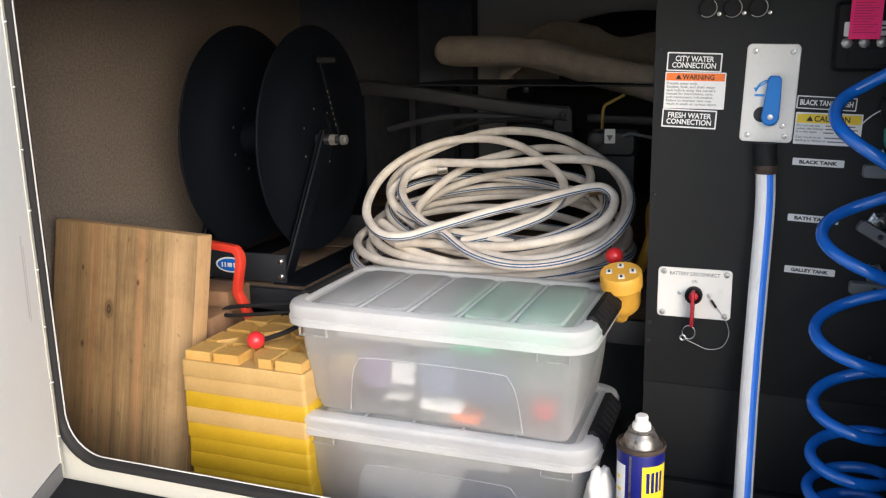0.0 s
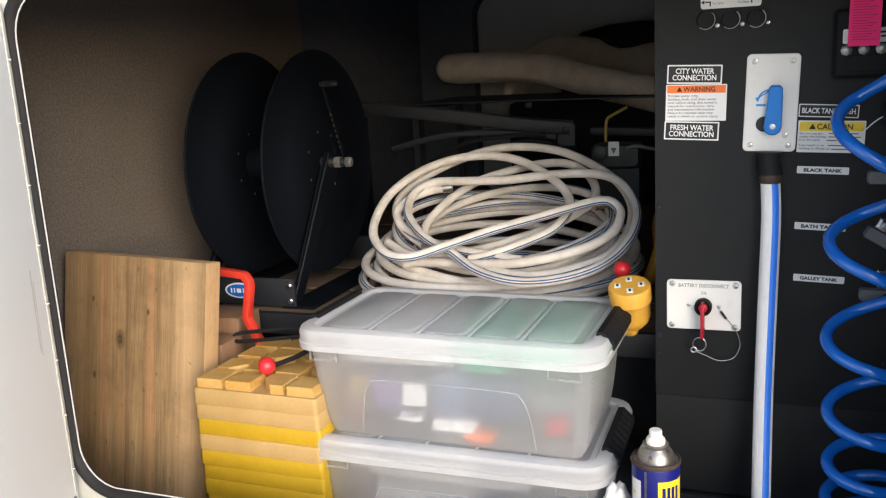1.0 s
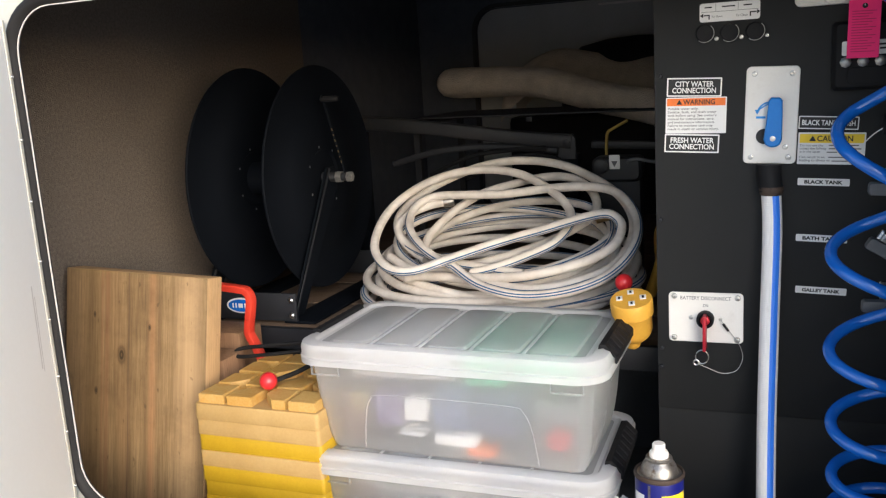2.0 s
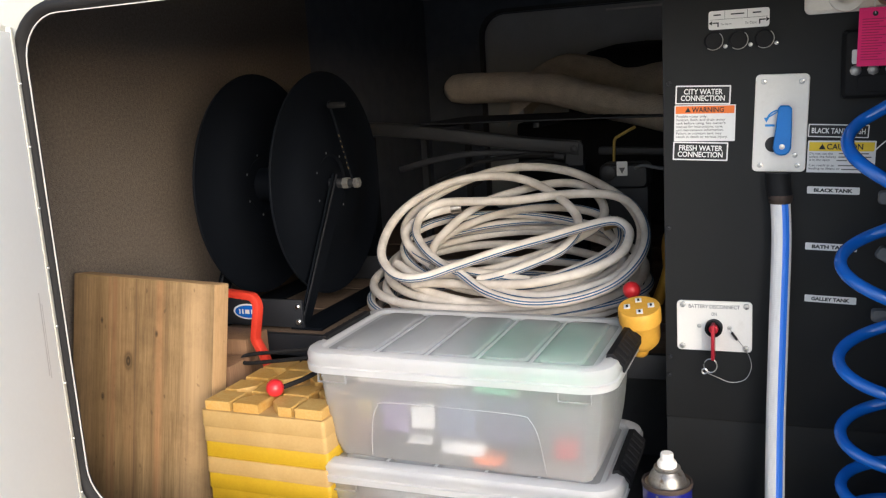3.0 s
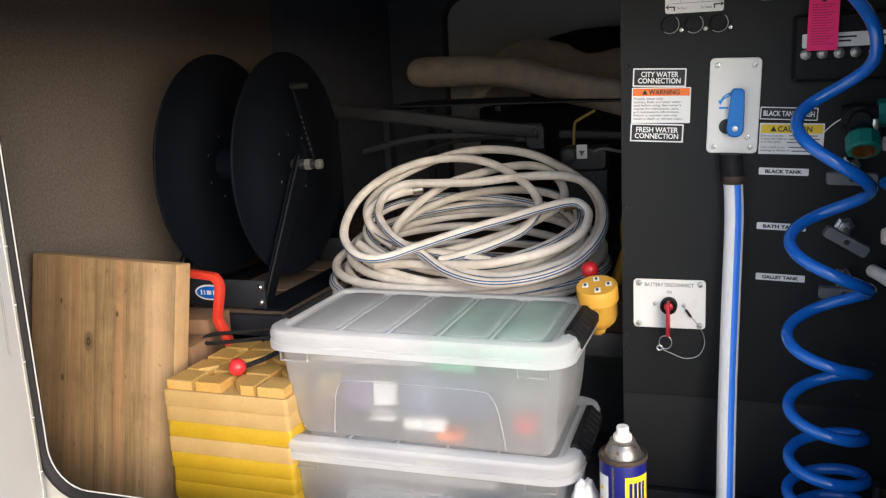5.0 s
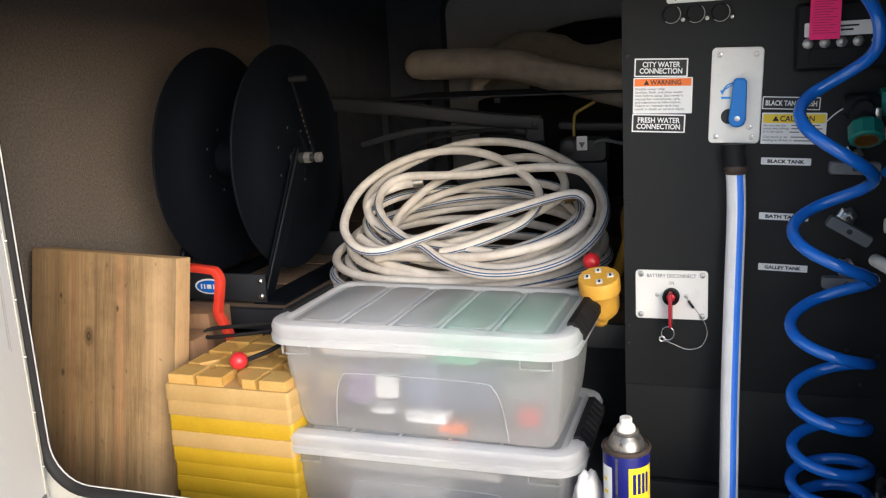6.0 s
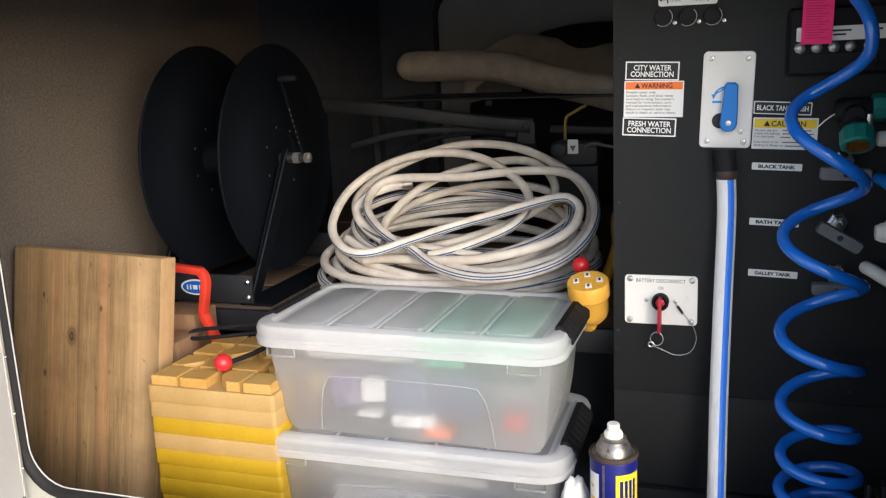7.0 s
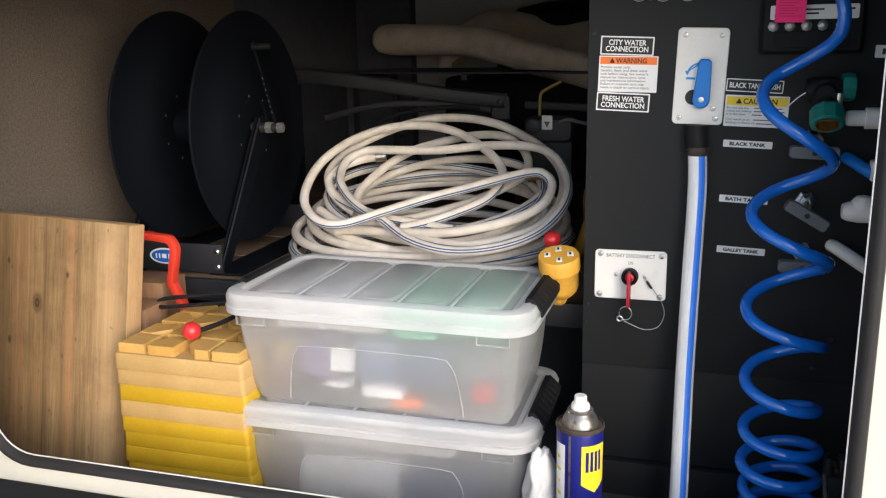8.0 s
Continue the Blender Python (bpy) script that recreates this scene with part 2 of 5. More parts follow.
def frosted(name, tint, rough, clear, scatter):
    """Milky polypropylene: part rough transmission, part soft white scatter."""
    m, nt, b = start(name)
    vec = mapped(nt)
    c = ramp(nt, noise_tex(nt, vec, 12, 5), [(0.3, tuple(t * 0.93 for t in tint)), (0.7, tint)])
    nt.links.new(c, b.inputs["Base Color"])
    b.inputs["Roughness"].default_value, b.inputs["IOR"].default_value, b.inputs["Transmission Weight"].default_value = rough, 1.18, clear
    b.inputs["Specular IOR Level"].default_value = 0.5
    bump(nt, b, noise_tex(nt, vec, 500), 0.06, 0.0004)
    tl = nt.nodes.new("ShaderNodeBsdfTranslucent")
    nt.links.new(c, tl.inputs["Color"])
    mx = nt.nodes.new("ShaderNodeMixShader")
    mx.inputs[0].default_value = scatter
    nt.links.new(b.outputs[0], mx.inputs[1])
    nt.links.new(tl.outputs[0], mx.inputs[2])
    nt.links.new(mx.outputs[0], nt.nodes["Material Output"].inputs["Surface"])
    return m


frosted("tub_plastic", (0.985, 0.985, 0.985), 0.26, 0.88, 0.16)
frosted("lid_clear", (0.98, 0.985, 0.985), 0.20, 0.85, 0.21)
frosted("lid_plastic", (0.985, 0.985, 0.985), 0.22, 0.60, 0.30)


def striped(name, base, base2, stripe, lines, rough, weave=0.0):
    """Hose with stripes along it: lines are (centre, half width) round the tube, from its own map."""
    m, nt, b = start(name)
    uv = nt.nodes.new("ShaderNodeUVMap")
    uv.uv_map = "tube"
    sep = nt.nodes.new("ShaderNodeSeparateXYZ")
    nt.links.new(uv.outputs[0], sep.inputs[0])
    vec = mapped(nt)
    c = ramp(nt, noise_tex(nt, vec, 22, 5, 0.65), [(0.34, base2), (0.62, base)])
    soil = ramp(nt, noise_tex(nt, vec, 60, 6, 0.7), [(0.6, (0, 0, 0)), (0.8, (1, 1, 1))])
    c = mix_col(nt, math_node(nt, "MULTIPLY", soil, 0.35), c, tuple(v * 0.6 for v in base2))
    for centre, half in lines:
        d = math_node(nt, "ABSOLUTE", math_node(nt, "SUBTRACT", sep.outputs[0], centre))
        on = math_node(nt, "LESS_THAN", d, half)
        c = mix_col(nt, on, c, stripe)
    nt.links.new(c, b.inputs["Base Color"])
    b.inputs["Roughness"].default_value = rough
    if weave:
        a = math_node(nt, "SINE", math_node(nt, "ADD", math_node(nt, "MULTIPLY", sep.outputs[0], 6.2832 * 10), math_node(nt, "MULTIPLY", sep.outputs[1], weave)))
        d = math_node(nt, "SINE", math_node(nt, "SUBTRACT", math_node(nt, "MULTIPLY", sep.outputs[0], 6.2832 * 10), math_node(nt, "MULTIPLY", sep.outputs[1], weave)))
        bump(nt, b, math_node(nt, "MULTIPLY", a, d), 0.22, 0.0006)
    else:
        bump(nt, b, noise_tex(nt, vec, 400), 0.15, 0.0005)
    return m


striped("hose_white", (0.69, 0.635, 0.57), (0.53, 0.475, 0.415), (0.022, 0.085, 0.19), ((0.405, 0.024), (0.49, 0.024)), 0.62)
striped("hose_braid", (0.80, 0.79, 0.78), (0.74, 0.73, 0.72), (0.04, 0.20, 0.80), ((0.42, 0.062),), 0.4, weave=1300.0)


def M(name):
    return MATS[name]


# ---- geometry helpers ----
def part(name, bm, material, parent=None, label="", angle=35, m=None, edge=None):
    """One mesh object from a bmesh, under a thing or a part."""
    bmesh.ops.recalc_face_normals(bm, faces=bm.faces[:])
    me = bpy.data.meshes.new(name)
    bm.to_mesh(me)
    bm.free()
    for p in me.polygons:
        p.use_smooth = True
    me.set_sharp_from_angle(angle=radians(angle))
    me.materials.append(M(material))
    if edge:
        me.materials.append(M(edge))
        for p in me.polygons:
            p.material_index = int(abs(p.normal.y) < 0.5)
    ob = new(name, me)
    ob.parent = parent
    if m is not None:
        ob.matrix_basis = m
    if label:
        ob["label"] = label
    return ob


def thing(name, label, category, m=None, group="", kind=""):
    ob = new(name)
    ob.empty_display_size = 0.05
    ob.matrix_basis = m if m is not None else Matrix.Identity(4)
    return tagged(ob, label, category, group, kind)


def box(x0, x1, y0, y1, z0, z1, bevel=0.0, seg=2, bm=None):
    own = bm or bmesh.new()
    made = bmesh.ops.create_cube(own, size=1.0)["verts"]
    for v in made:
        v.co = Vector(((x0 + x1) / 2 + v.co.x * (x1 - x0), (y0 + y1) / 2 + v.co.y * (y1 - y0), (z0 + z1) / 2 + v.co.z * (z1 - z0)))
    if bevel:
        edges = list({e for v in made for e in v.link_edges})
        bmesh.ops.bevel(own, geom=edges, offset=bevel, segments=seg, profile=0.6, affect="EDGES")
    return own


def rr(w, h, r, seg=6):
    """Outline of a rounded rectangle, about its centre."""
    out = []
    for k, (sx, sy) in enumerate(((1, 1), (-1, 1), (-1, -1), (1, -1))):
        for i in range(seg + 1):
            a = math.pi / 2 * (k + i / seg)
            out.append((sx * (w / 2 - r) + r * math.cos(a), sy * (h / 2 - r) + r * math.sin(a)))
    return out


def circle(r, n=24):
    return [(r * math.cos(2 * math.pi * i / n), r * math.sin(2 * math.pi * i / n)) for i in range(n)]


def loft(rings, start_cap=True, end_cap=True, closed=False, bm=None):
    """Skin between rings of points; closed joins the last ring to the first."""
    own = bm or bmesh.new()
    vs = [[own.verts.new(p) for p in ring] for ring in rings]
    n = len(vs[0])
    pairs = list(zip(vs, vs[1:])) + ([(vs[-1], vs[0])] if closed else [])
    for a, b in pairs:
        for i in range(n):
            own.faces.new((a[i], a[(i + 1) % n], b[(i + 1) % n], b[i]))
    if start_cap and not closed:
        own.faces.new(vs[0][::-1])
    if end_cap and not closed:
        own.faces.new(vs[-1])
    return own


def front(outline, y, cx=0.0, cz=0.0):
    """An outline stood up in a plane of constant y."""
    return [(cx + a, y, cz + b) for a, b in outline]


def flat(outline, z, cx=0.0, cy=0.0):
    return [(cx + a, cy + b, z) for a, b in outline]


def slab(w, h, t, r=0.002, seg=4, edge=0.0006, cx=0.0, cz=0.0, y=0.0):
    """A plate on a wall: its back at y, its front t nearer."""
    return loft([front(rr(w, h, r, seg), y, cx, cz), front(rr(w, h, r, seg), y - t + edge, cx, cz), front(rr(w - 2 * edge, h - 2 * edge, max(r - edge, 0.0002), seg), y - t, cx, cz)])


def lathe(profile, n=24, axis="z", at=(0, 0, 0), caps=True, bm=None):
    """Rings of (radius, height) about an axis."""
    rings = []
    for r, h in profile:
        ring = []
        for c, s in circle(max(r, 1e-5), n):
            p = {"z": (c, s, h), "y": (c, h, s), "x": (h, c, s)}[axis]
            ring.append(tuple(a + b for a, b in zip(at, p)))
        rings.append(ring)
    return loft(rings, caps, caps, bm=bm)


def smooth_path(pts, per=8, closed=False):
    """A Catmull-Rom path through control points."""
    pts = [Vector(p) for p in pts]
    n, out = len(pts), []
    for i in range(n if closed else n - 1):
        a, b, c, d = (pts[k % n] if closed else pts[min(max(k, 0), n - 1)] for k in (i - 1, i, i + 1, i + 2))
        for j in range(per):
            t = j / per
            out.append(0.5 * (2 * b + (c - a) * t + (2 * a - 5 * b + 4 * c - d) * t * t + (3 * b - a - 3 * c + d) * t ** 3))
    if not closed:
        out.append(pts[-1])
    return out


def tube(pts, r, sides=10, twist=0.0, phase=0.0, profile=None, bm=None):
    """A tube along a path, with a map round and along it."""
    own = bm or bmesh.new()
    uv = own.loops.layers.uv.get("tube") or own.loops.layers.uv.new("tube")
    pts = [Vector(p) for p in pts]
    n = len(pts)
    t0 = (pts[1] - pts[0]).normalized()
    ref = Vector((0, 0, 1)) if abs(t0.z) < 0.9 else Vector((0, -1, 0))
    nor = (ref - t0 * ref.dot(t0)).normalized()
    rows, length, run = [], [], 0.0
    for i, p in enumerate(pts):
        tan = (pts[min(i + 1, n - 1)] - pts[max(i - 1, 0)]).normalized()
        nor = (nor - tan * nor.dot(tan)).normalized()
        side = tan.cross(nor)
        if i:
            run += (p - pts[i - 1]).length
        length.append(run)
        a0 = phase + twist * run
        if profile:
            rows.append([own.verts.new(p + nor * v + side * u) for u, v in profile])
        else:
            rows.append([own.verts.new(p + (nor * math.cos(a0 + 2 * math.pi * k / sides) + side * math.sin(a0 + 2 * math.pi * k / sides)) * r) for k in range(sides)])
    k = len(rows[0])
    for i in range(n - 1):
        for j in range(k):
            f = own.faces.new((rows[i][j], rows[i][(j + 1) % k], rows[i + 1][(j + 1) % k], rows[i + 1][j]))
            for loop, (u, v) in zip(f.loops, ((j, i), (j + 1, i), (j + 1, i + 1), (j, i + 1))):
                loop[uv].uv = (u / k, length[v])
    own.faces.new(rows[0][::-1])
    own.faces.new(rows[-1])
    return own


def words(text, x, z, w, h, y, parent, material, bold=0.0, spacing=1.0, name="lettering", align="CENTER"):
    """Flat letters that fill the box w x h about (x, z), facing out of the wall."""
    cu = bpy.data.curves.new(name, "FONT")
    cu.body, cu.align_x, cu.offset, cu.space_line, cu.resolution_u = text, align, bold, spacing, 3
    tmp = new(name, cu)
    bpy.context.view_layer.update()
    me = bpy.data.meshes.new_from_object(tmp.evaluated_get(bpy.context.evaluated_depsgraph_get()))
    bpy.data.objects.remove(tmp)
    xs, ys = [v.co.x for v in me.vertices], [v.co.y for v in me.vertices]
    sx, sy = w / (max(xs) - min(xs)), h / (max(ys) - min(ys))
    mx, my = (max(xs) + min(xs)) / 2, (max(ys) + min(ys)) / 2
    for v in me.vertices:
        v.co = Vector((x + (v.co.x - mx) * sx, y, z + (v.co.y - my) * sy))
    me.materials.clear()
    me.materials.append(M(material))
    ob = new(name, me)
    ob.parent = parent
    return ob


def strokes(bars, y, parent, material, name="print_bars"):
    """Plain bars in place of small print: (x0, x1, z, thickness)."""
    bm = bmesh.new()
    for x0, x1, z, t in bars:
        vs = [bm.verts.new(p) for p in ((x0, y, z - t / 2), (x1, y, z - t / 2), (x1, y, z + t / 2), (x0, y, z + t / 2))]
        bm.faces.new(vs)
    return part(name, bm, material, parent)


def screw(parent, x, z, y, r=0.004, material="chrome", name="screw"):
    bm = lathe([(r, y), (r, y - r * 0.25), (r * 0.8, y - r * 0.6), (r * 0.45, y - r * 0.68), (r * 0.3, y - r * 0.35)], 12, "y", (x, 0, z))
    return part(name, bm, material, parent)

# ---- the setting ----
FLOOR, DECK = -0.01, 0.25
tagged(part("ground", box(-60, 60, -60, 60, -0.75, -0.65), "ground_gravel"), "pale concrete ground outside", "ground", kind="structure")
tagged(part("floor", box(-1.02, 0.64, -0.31, 1.62, FLOOR - 0.03, FLOOR), "dark_floor"), "dark floor of the storage bay", "floor", kind="structure")
tagged(part("wall_left", box(-1.03, -1.0, -0.305, 0.80, FLOOR, 0.96), "carpet"), "beige-brown carpet lining the bay wall", "wall", kind="structure")
# From y 0.80 the left wall changes from carpet brown to darker blue-grey.
tagged(part("wall_left_rear", box(-1.03, -1.0, 0.80, 1.62, FLOOR, 0.96), "dark_blue_grey"), "darker blue-grey deep part of the bay wall", "wall", kind="structure")
tagged(part("wall_right", box(0.62, 0.65, -0.305, 1.62, FLOOR, 0.96), "black_panel"), "black side wall of the bay", "wall", kind="structure")
tagged(part("wall_back", box(-1.0, 0.62, 1.60, 1.63, FLOOR, 0.96), "dark_blue_grey"), "dark blue-grey far wall of the pass-through bay", "wall", kind="structure")
tagged(part("ceiling", box(-1.03, 0.65, -0.305, 1.63, 0.96, 0.99), "grey_carpet"), "grey carpeted ceiling of the storage bay", "ceiling", kind="structure")

# body side with a rounded opening: the clear opening is OW x OH about (OX, OZ)
OX, OZ, OW, OH, OR = -0.2460, 0.4495, 1.060, 0.675, 0.060


def opening(grow, y, seg=8):
    return front(rr(OW + 2 * grow, OH + 2 * grow, OR + grow, seg), y, OX, OZ)


def skin_edge(y, low):
    ring = []
    for a, _, b in front(rr(7.0, 2.6, 0.05, 8), y, 0.0, low + 1.3):
        ring.append((a, y, b))
    return ring


SILL = 0.064
side = loft([opening(0.0165, -0.3145), opening(0.0165, -0.318), skin_edge(-0.318, SILL + 0.006), skin_edge(-0.312, SILL), skin_edge(-0.285, SILL - 0.018), skin_edge(-0.27, SILL - 0.018)], False, False)
tagged(part("wall_front", side, "gelcoat", angle=50), "glossy cream gelcoat side of the motorhome", "body side", kind="structure")
# Added black sheet stands in for the dark shadow below the sill.
tagged(part("sill_shade_sheet", box(-3.4, 3.4, -0.275, -0.26, -0.5, SILL - 0.004), "black_plastic"), "added black sheet for the shadow below the sill", "skirt", kind="structure")
tagged(part("body_roof", box(-3.5, 3.5, -0.30, 2.1, 2.62, 2.66), "gelcoat"), "cream roof of the motorhome", "roof", kind="structure")
tagged(part("wall_outer", box(-3.5, 3.5, 2.06, 2.1, -0.5, 2.62), "gelcoat"), "cream far side of the motorhome", "body side", kind="structure")
seal = loft([opening(0.0010, -0.3135), opening(0.0010, -0.317), opening(0.004, -0.324), opening(0.009, -0.328), opening(0.014, -0.326), opening(0.0175, -0.3185), opening(0.0175, -0.3135)], closed=True)
tagged(part("trim_seal", seal, "rubber", angle=70), "black rubber weather seal round the opening", "seal", kind="structure")
lip = loft([opening(-0.0004, -0.3166), opening(-0.0004, -0.3180), opening(0.0009, -0.3180), opening(0.0009, -0.3166)], closed=True)
tagged(part("trim", lip, "white_trim", angle=60), "thin pale edge trim of the opening", "trim", kind="structure")

# raised deck: planks on a black steel rail
deck = thing("deck", "raised deck of dark worn planks on a black steel rail", "deck", kind="structure")
part("front_rail", box(-0.998, -0.021, 0.084, 0.098, 0.212, DECK + 0.001, 0.003), "black_steel", deck, "black steel front rail")
# Added dark sheet, so that the void under the deck looks shaded.
part("cavity_shade_sheet", box(-0.998, -0.021, 0.30, 0.31, FLOOR, 0.23), "dark_floor", deck)
for i in range(9):
    y0 = 0.0995 + i * 0.165
    part("plank", box(-0.998, -0.021, y0, min(y0 + 0.161, 1.598), 0.232, DECK - 0.001 + 0.0012 * (i % 3), 0.002), "deck", deck)

# far door of the pass-through, shut
far = thing("door_1", "closed far baggage door, dark grey with rounded corners", "door", pose(-0.26, 1.60, 0.56), kind="structure")
part("leaf", loft([front(rr(1.05, 0.66, 0.07), 0.0), front(rr(1.05, 0.66, 0.07), -0.008), front(rr(1.03, 0.64, 0.06), -0.012)]), "far_grey", far)
# A pale bar draws the glint along the door's upper edge.
part("glint_bar", box(-0.12, 0.10, -0.020, -0.013, 0.312, 0.318, 0.001), "white_trim", far, "pale bar drawn as the glint on the door's upper edge")
part("edge_trim", loft([front(rr(1.085, 0.695, 0.085), 0.0), front(rr(1.085, 0.695, 0.085), -0.016), front(rr(1.06, 0.67, 0.075), -0.016), front(rr(1.06, 0.67, 0.075), 0.0)], closed=True), "steel_grey", far)

# open baggage door: hinged beside the opening
leaf = thing("door_2", "white-lined baggage door standing open, grey strip along its bottom", "door", pose(-0.7790, -0.3320, 0.083, 0, 0, -66), kind="structure")
part("liner", box(0.008, 1.09, -0.004, 0.002, 0.022, 0.684, 0.001), "door_liner", leaf, "white inner liner")
part("shell", box(0.0, 1.10, -0.030, -0.004, -0.008, 0.694, 0.006, 3), "gelcoat", leaf, "cream outer shell")
part("hinge_edge", box(0.0, 0.008, -0.004, 0.003, 0.0, 0.690, 0.001), "gelcoat", leaf)
part("bottom_strip", box(0.009, 1.09, -0.004, 0.004, -0.004, 0.0215, 0.0015), "grey_vinyl", leaf, "grey vinyl bottom strip")
for k in range(8):
    screw(leaf, 0.0, 0.0, 0.0, 0.0025).matrix_basis = pose(0.004, 0.003, 0.06 + 0.08 * k, 0, 0, 180)
strokes([(-0.0015, 0.0015, 0.0, 0.11), (0.004, 0.006, -0.01, 0.10)], 0, leaf, "pale_grey", "faint_print").matrix_basis = pose(0.045, 0.0035, 0.30, 0, 2, 180)

# ---- service panel ----
panel = thing("service_panel", "black powder-coated service panel with screwed edge", "panel", kind="structure")
part("face", box(-0.018, 0.618, 0.0, 0.004, 0.190, 0.958, 0.0012), "black_panel", panel)
part("lower_face", box(-0.018, 0.618, 0.004, 0.008, 0.045, 0.1885, 0.001), "black_panel", panel)
part("kick", box(-0.018, 0.618, -0.008, 0.008, FLOOR, 0.0435, 0.002), "black_panel", panel)
part("side_face", box(-0.018, -0.014, 0.0085, 1.598, FLOOR, 0.958), "black_panel", panel)
for x, z in ((-0.010, 0.653), (-0.012, 0.461), (-0.012, 0.279), (-0.013, 0.252), (-0.010, 0.85), (0.271, 0.257), (0.309, 0.252), (0.29, 0.21), (0.164, 0.02)):
    screw(panel, x, z, 0.0 if z > 0.19 else -0.008, 0.0032, "black_steel")


def sticker(name, label, x, z, w, h, tilt, material="paper_white", r=0.001):
    """A sticker with its corner at the upper left; returns the thing. Local x to the right, z up, from that corner."""
    s = thing(name, label, "sticker", pose(x, -0.0002, z, 0, tilt, 0))
    part("sheet", slab(w, h, 0.0005, r, 2, 0.0001, w / 2, -h / 2), material, s)
    return s


def warning_mark(s, x, z, size, material):
    bm = bmesh.new()
    bm.faces.new([bm.verts.new((x + a * size, -0.0011, z + b * size)) for a, b in ((-0.55, -0.45), (0.55, -0.45), (0, 0.5))])
    part("warning_triangle", bm, material, s)


s = sticker("city_water_sticker", "black sticker with white capitals on the black panel", -0.0012, 0.6500, 0.0690, 0.0242, 2.6, "paper_white")
part("black_field", slab(0.0655, 0.0207, 0.0004, 0.0006, 2, 0.0001, 0.0345, -0.0121, -0.0005), "ink_black", s)
words("CITY WATER\nCONNECTION", 0.0345, -0.0121, 0.055, 0.0155, -0.0012, s, "paper_white", 0.022, 0.86)
s = sticker("warning_sticker", "white warning sticker with an orange heading", -0.0030, 0.6245, 0.0765, 0.0470, 1.6)
part("orange_band", slab(0.0735, 0.0098, 0.0003, 0.0004, 2, 0.0001, 0.0382, -0.0062, -0.0005), "ink_orange", s)
words("WARNING", 0.042, -0.0062, 0.040, 0.0066, -0.0011, s, "ink_black", 0.02)
warning_mark(s, 0.0172, -0.0062, 0.0068, "ink_black")
words("Potable water only.\nSanitize, flush, and drain water\ntank before using. See owner's\nmanual for instructions, care,\nand maintenance information.\nFailure to maintain tank may\nresult in death or serious injury.", 0.0350, -0.0283, 0.0650, 0.0305, -0.0008, s, "ink_grey", 0.008, 1.0, align="LEFT")
s = sticker("fresh_water_sticker", "black sticker with white capitals on the black panel", -0.0050, 0.5772, 0.0695, 0.0242, 2.8)
part("black_field", slab(0.0660, 0.0207, 0.0004, 0.0006, 2, 0.0001, 0.03475, -0.0121, -0.0005), "ink_black", s)
words("FRESH WATER\nCONNECTION", 0.0347, -0.0121, 0.057, 0.0155, -0.0012, s, "paper_white", 0.022, 0.86)
s = sticker("black_tank_flush_sticker", "black sticker with white capitals behind the blue coil", 0.1600, 0.5938, 0.0690, 0.0162, 3.4)
part("black_field", slab(0.0664, 0.0136, 0.0004, 0.0006, 2, 0.0001, 0.0345, -0.0081, -0.0005), "ink_black", s)
words("BLACK TANK FLUSH", 0.0345, -0.0081, 0.061, 0.0068, -0.0012, s, "paper_white", 0.022)
s = sticker("caution_sticker", "white caution sticker with a yellow heading", 0.1596, 0.5730, 0.0775, 0.0400, 2.2)
part("yellow_band", slab(0.0740, 0.0112, 0.0003, 0.0004, 2, 0.0001, 0.0388, -0.0075, -0.0005), "ink_yellow", s)
words("CAUTION", 0.0425, -0.0075, 0.041, 0.0072, -0.0011, s, "ink_black", 0.02)
warning_mark(s, 0.0168, -0.0075, 0.0072, "ink_black")
words("Do not use the\nunless the fullway\nis in the open", 0.0180, -0.0205, 0.0310, 0.0115, -0.0008, s, "ink_grey", 0.008, align="LEFT")
words("Can result in an\nleading to illness or", 0.0205, -0.0333, 0.0360, 0.0078, -0.0008, s, "ink_grey", 0.008, align="LEFT")
strokes([(0.036, 0.070, -0.0160, 0.0013), (0.036, 0.073, -0.0203, 0.0013), (0.034, 0.046, -0.0247, 0.0013), (0.036, 0.072, -0.0310, 0.0013), (0.040, 0.060, -0.0357, 0.0013)], -0.0008, s, "ink_grey")
for text, x, z, w, tilt in (("BLACK TANK", 0.1597, 0.5152, 0.0605, 2.6), ("BATH TANK", 0.1588, 0.4425, 0.0605, 2.8), ("GALLEY TANK", 0.1592, 0.3735, 0.0610, 2.6)):
    s = tagged(sticker("tank_label", "white strip label with black capitals: " + text.lower(), x, z, w, 0.0092, tilt), group="tank labels")
    words(text, w / 2, -0.0046, w * 0.74, 0.0048, -0.0008, s, "ink_black", 0.045)

s = tagged(sticker("valve_legend", "white legend plate with two bent black arrows", 0.0400, 0.7405, 0.0728, 0.0232, 0.4, "paper_white", 0.003))
strokes([(0.002, 0.0708, -0.0108, 0.0004), (0.006, 0.015, -0.0052, 0.0016), (0.027, 0.043, -0.0052, 0.0016), (0.053, 0.063, -0.0052, 0.0016), (0.0195, 0.0199, -0.0055, 0.0095), (0.0465, 0.0469, -0.0055, 0.0095),
         (0.005, 0.0125, -0.0150, 0.0016), (0.0109, 0.0125, -0.0172, 0.0056), (0.0605, 0.0685, -0.0143, 0.0016), (0.0605, 0.0621, -0.0165, 0.0056)], -0.0008, s, "ink_black")
words("To Open", 0.021, -0.0172, 0.013, 0.003, -0.0008, s, "ink_black")
words("To Close", 0.051, -0.0172, 0.014, 0.003, -0.0008, s, "ink_black")
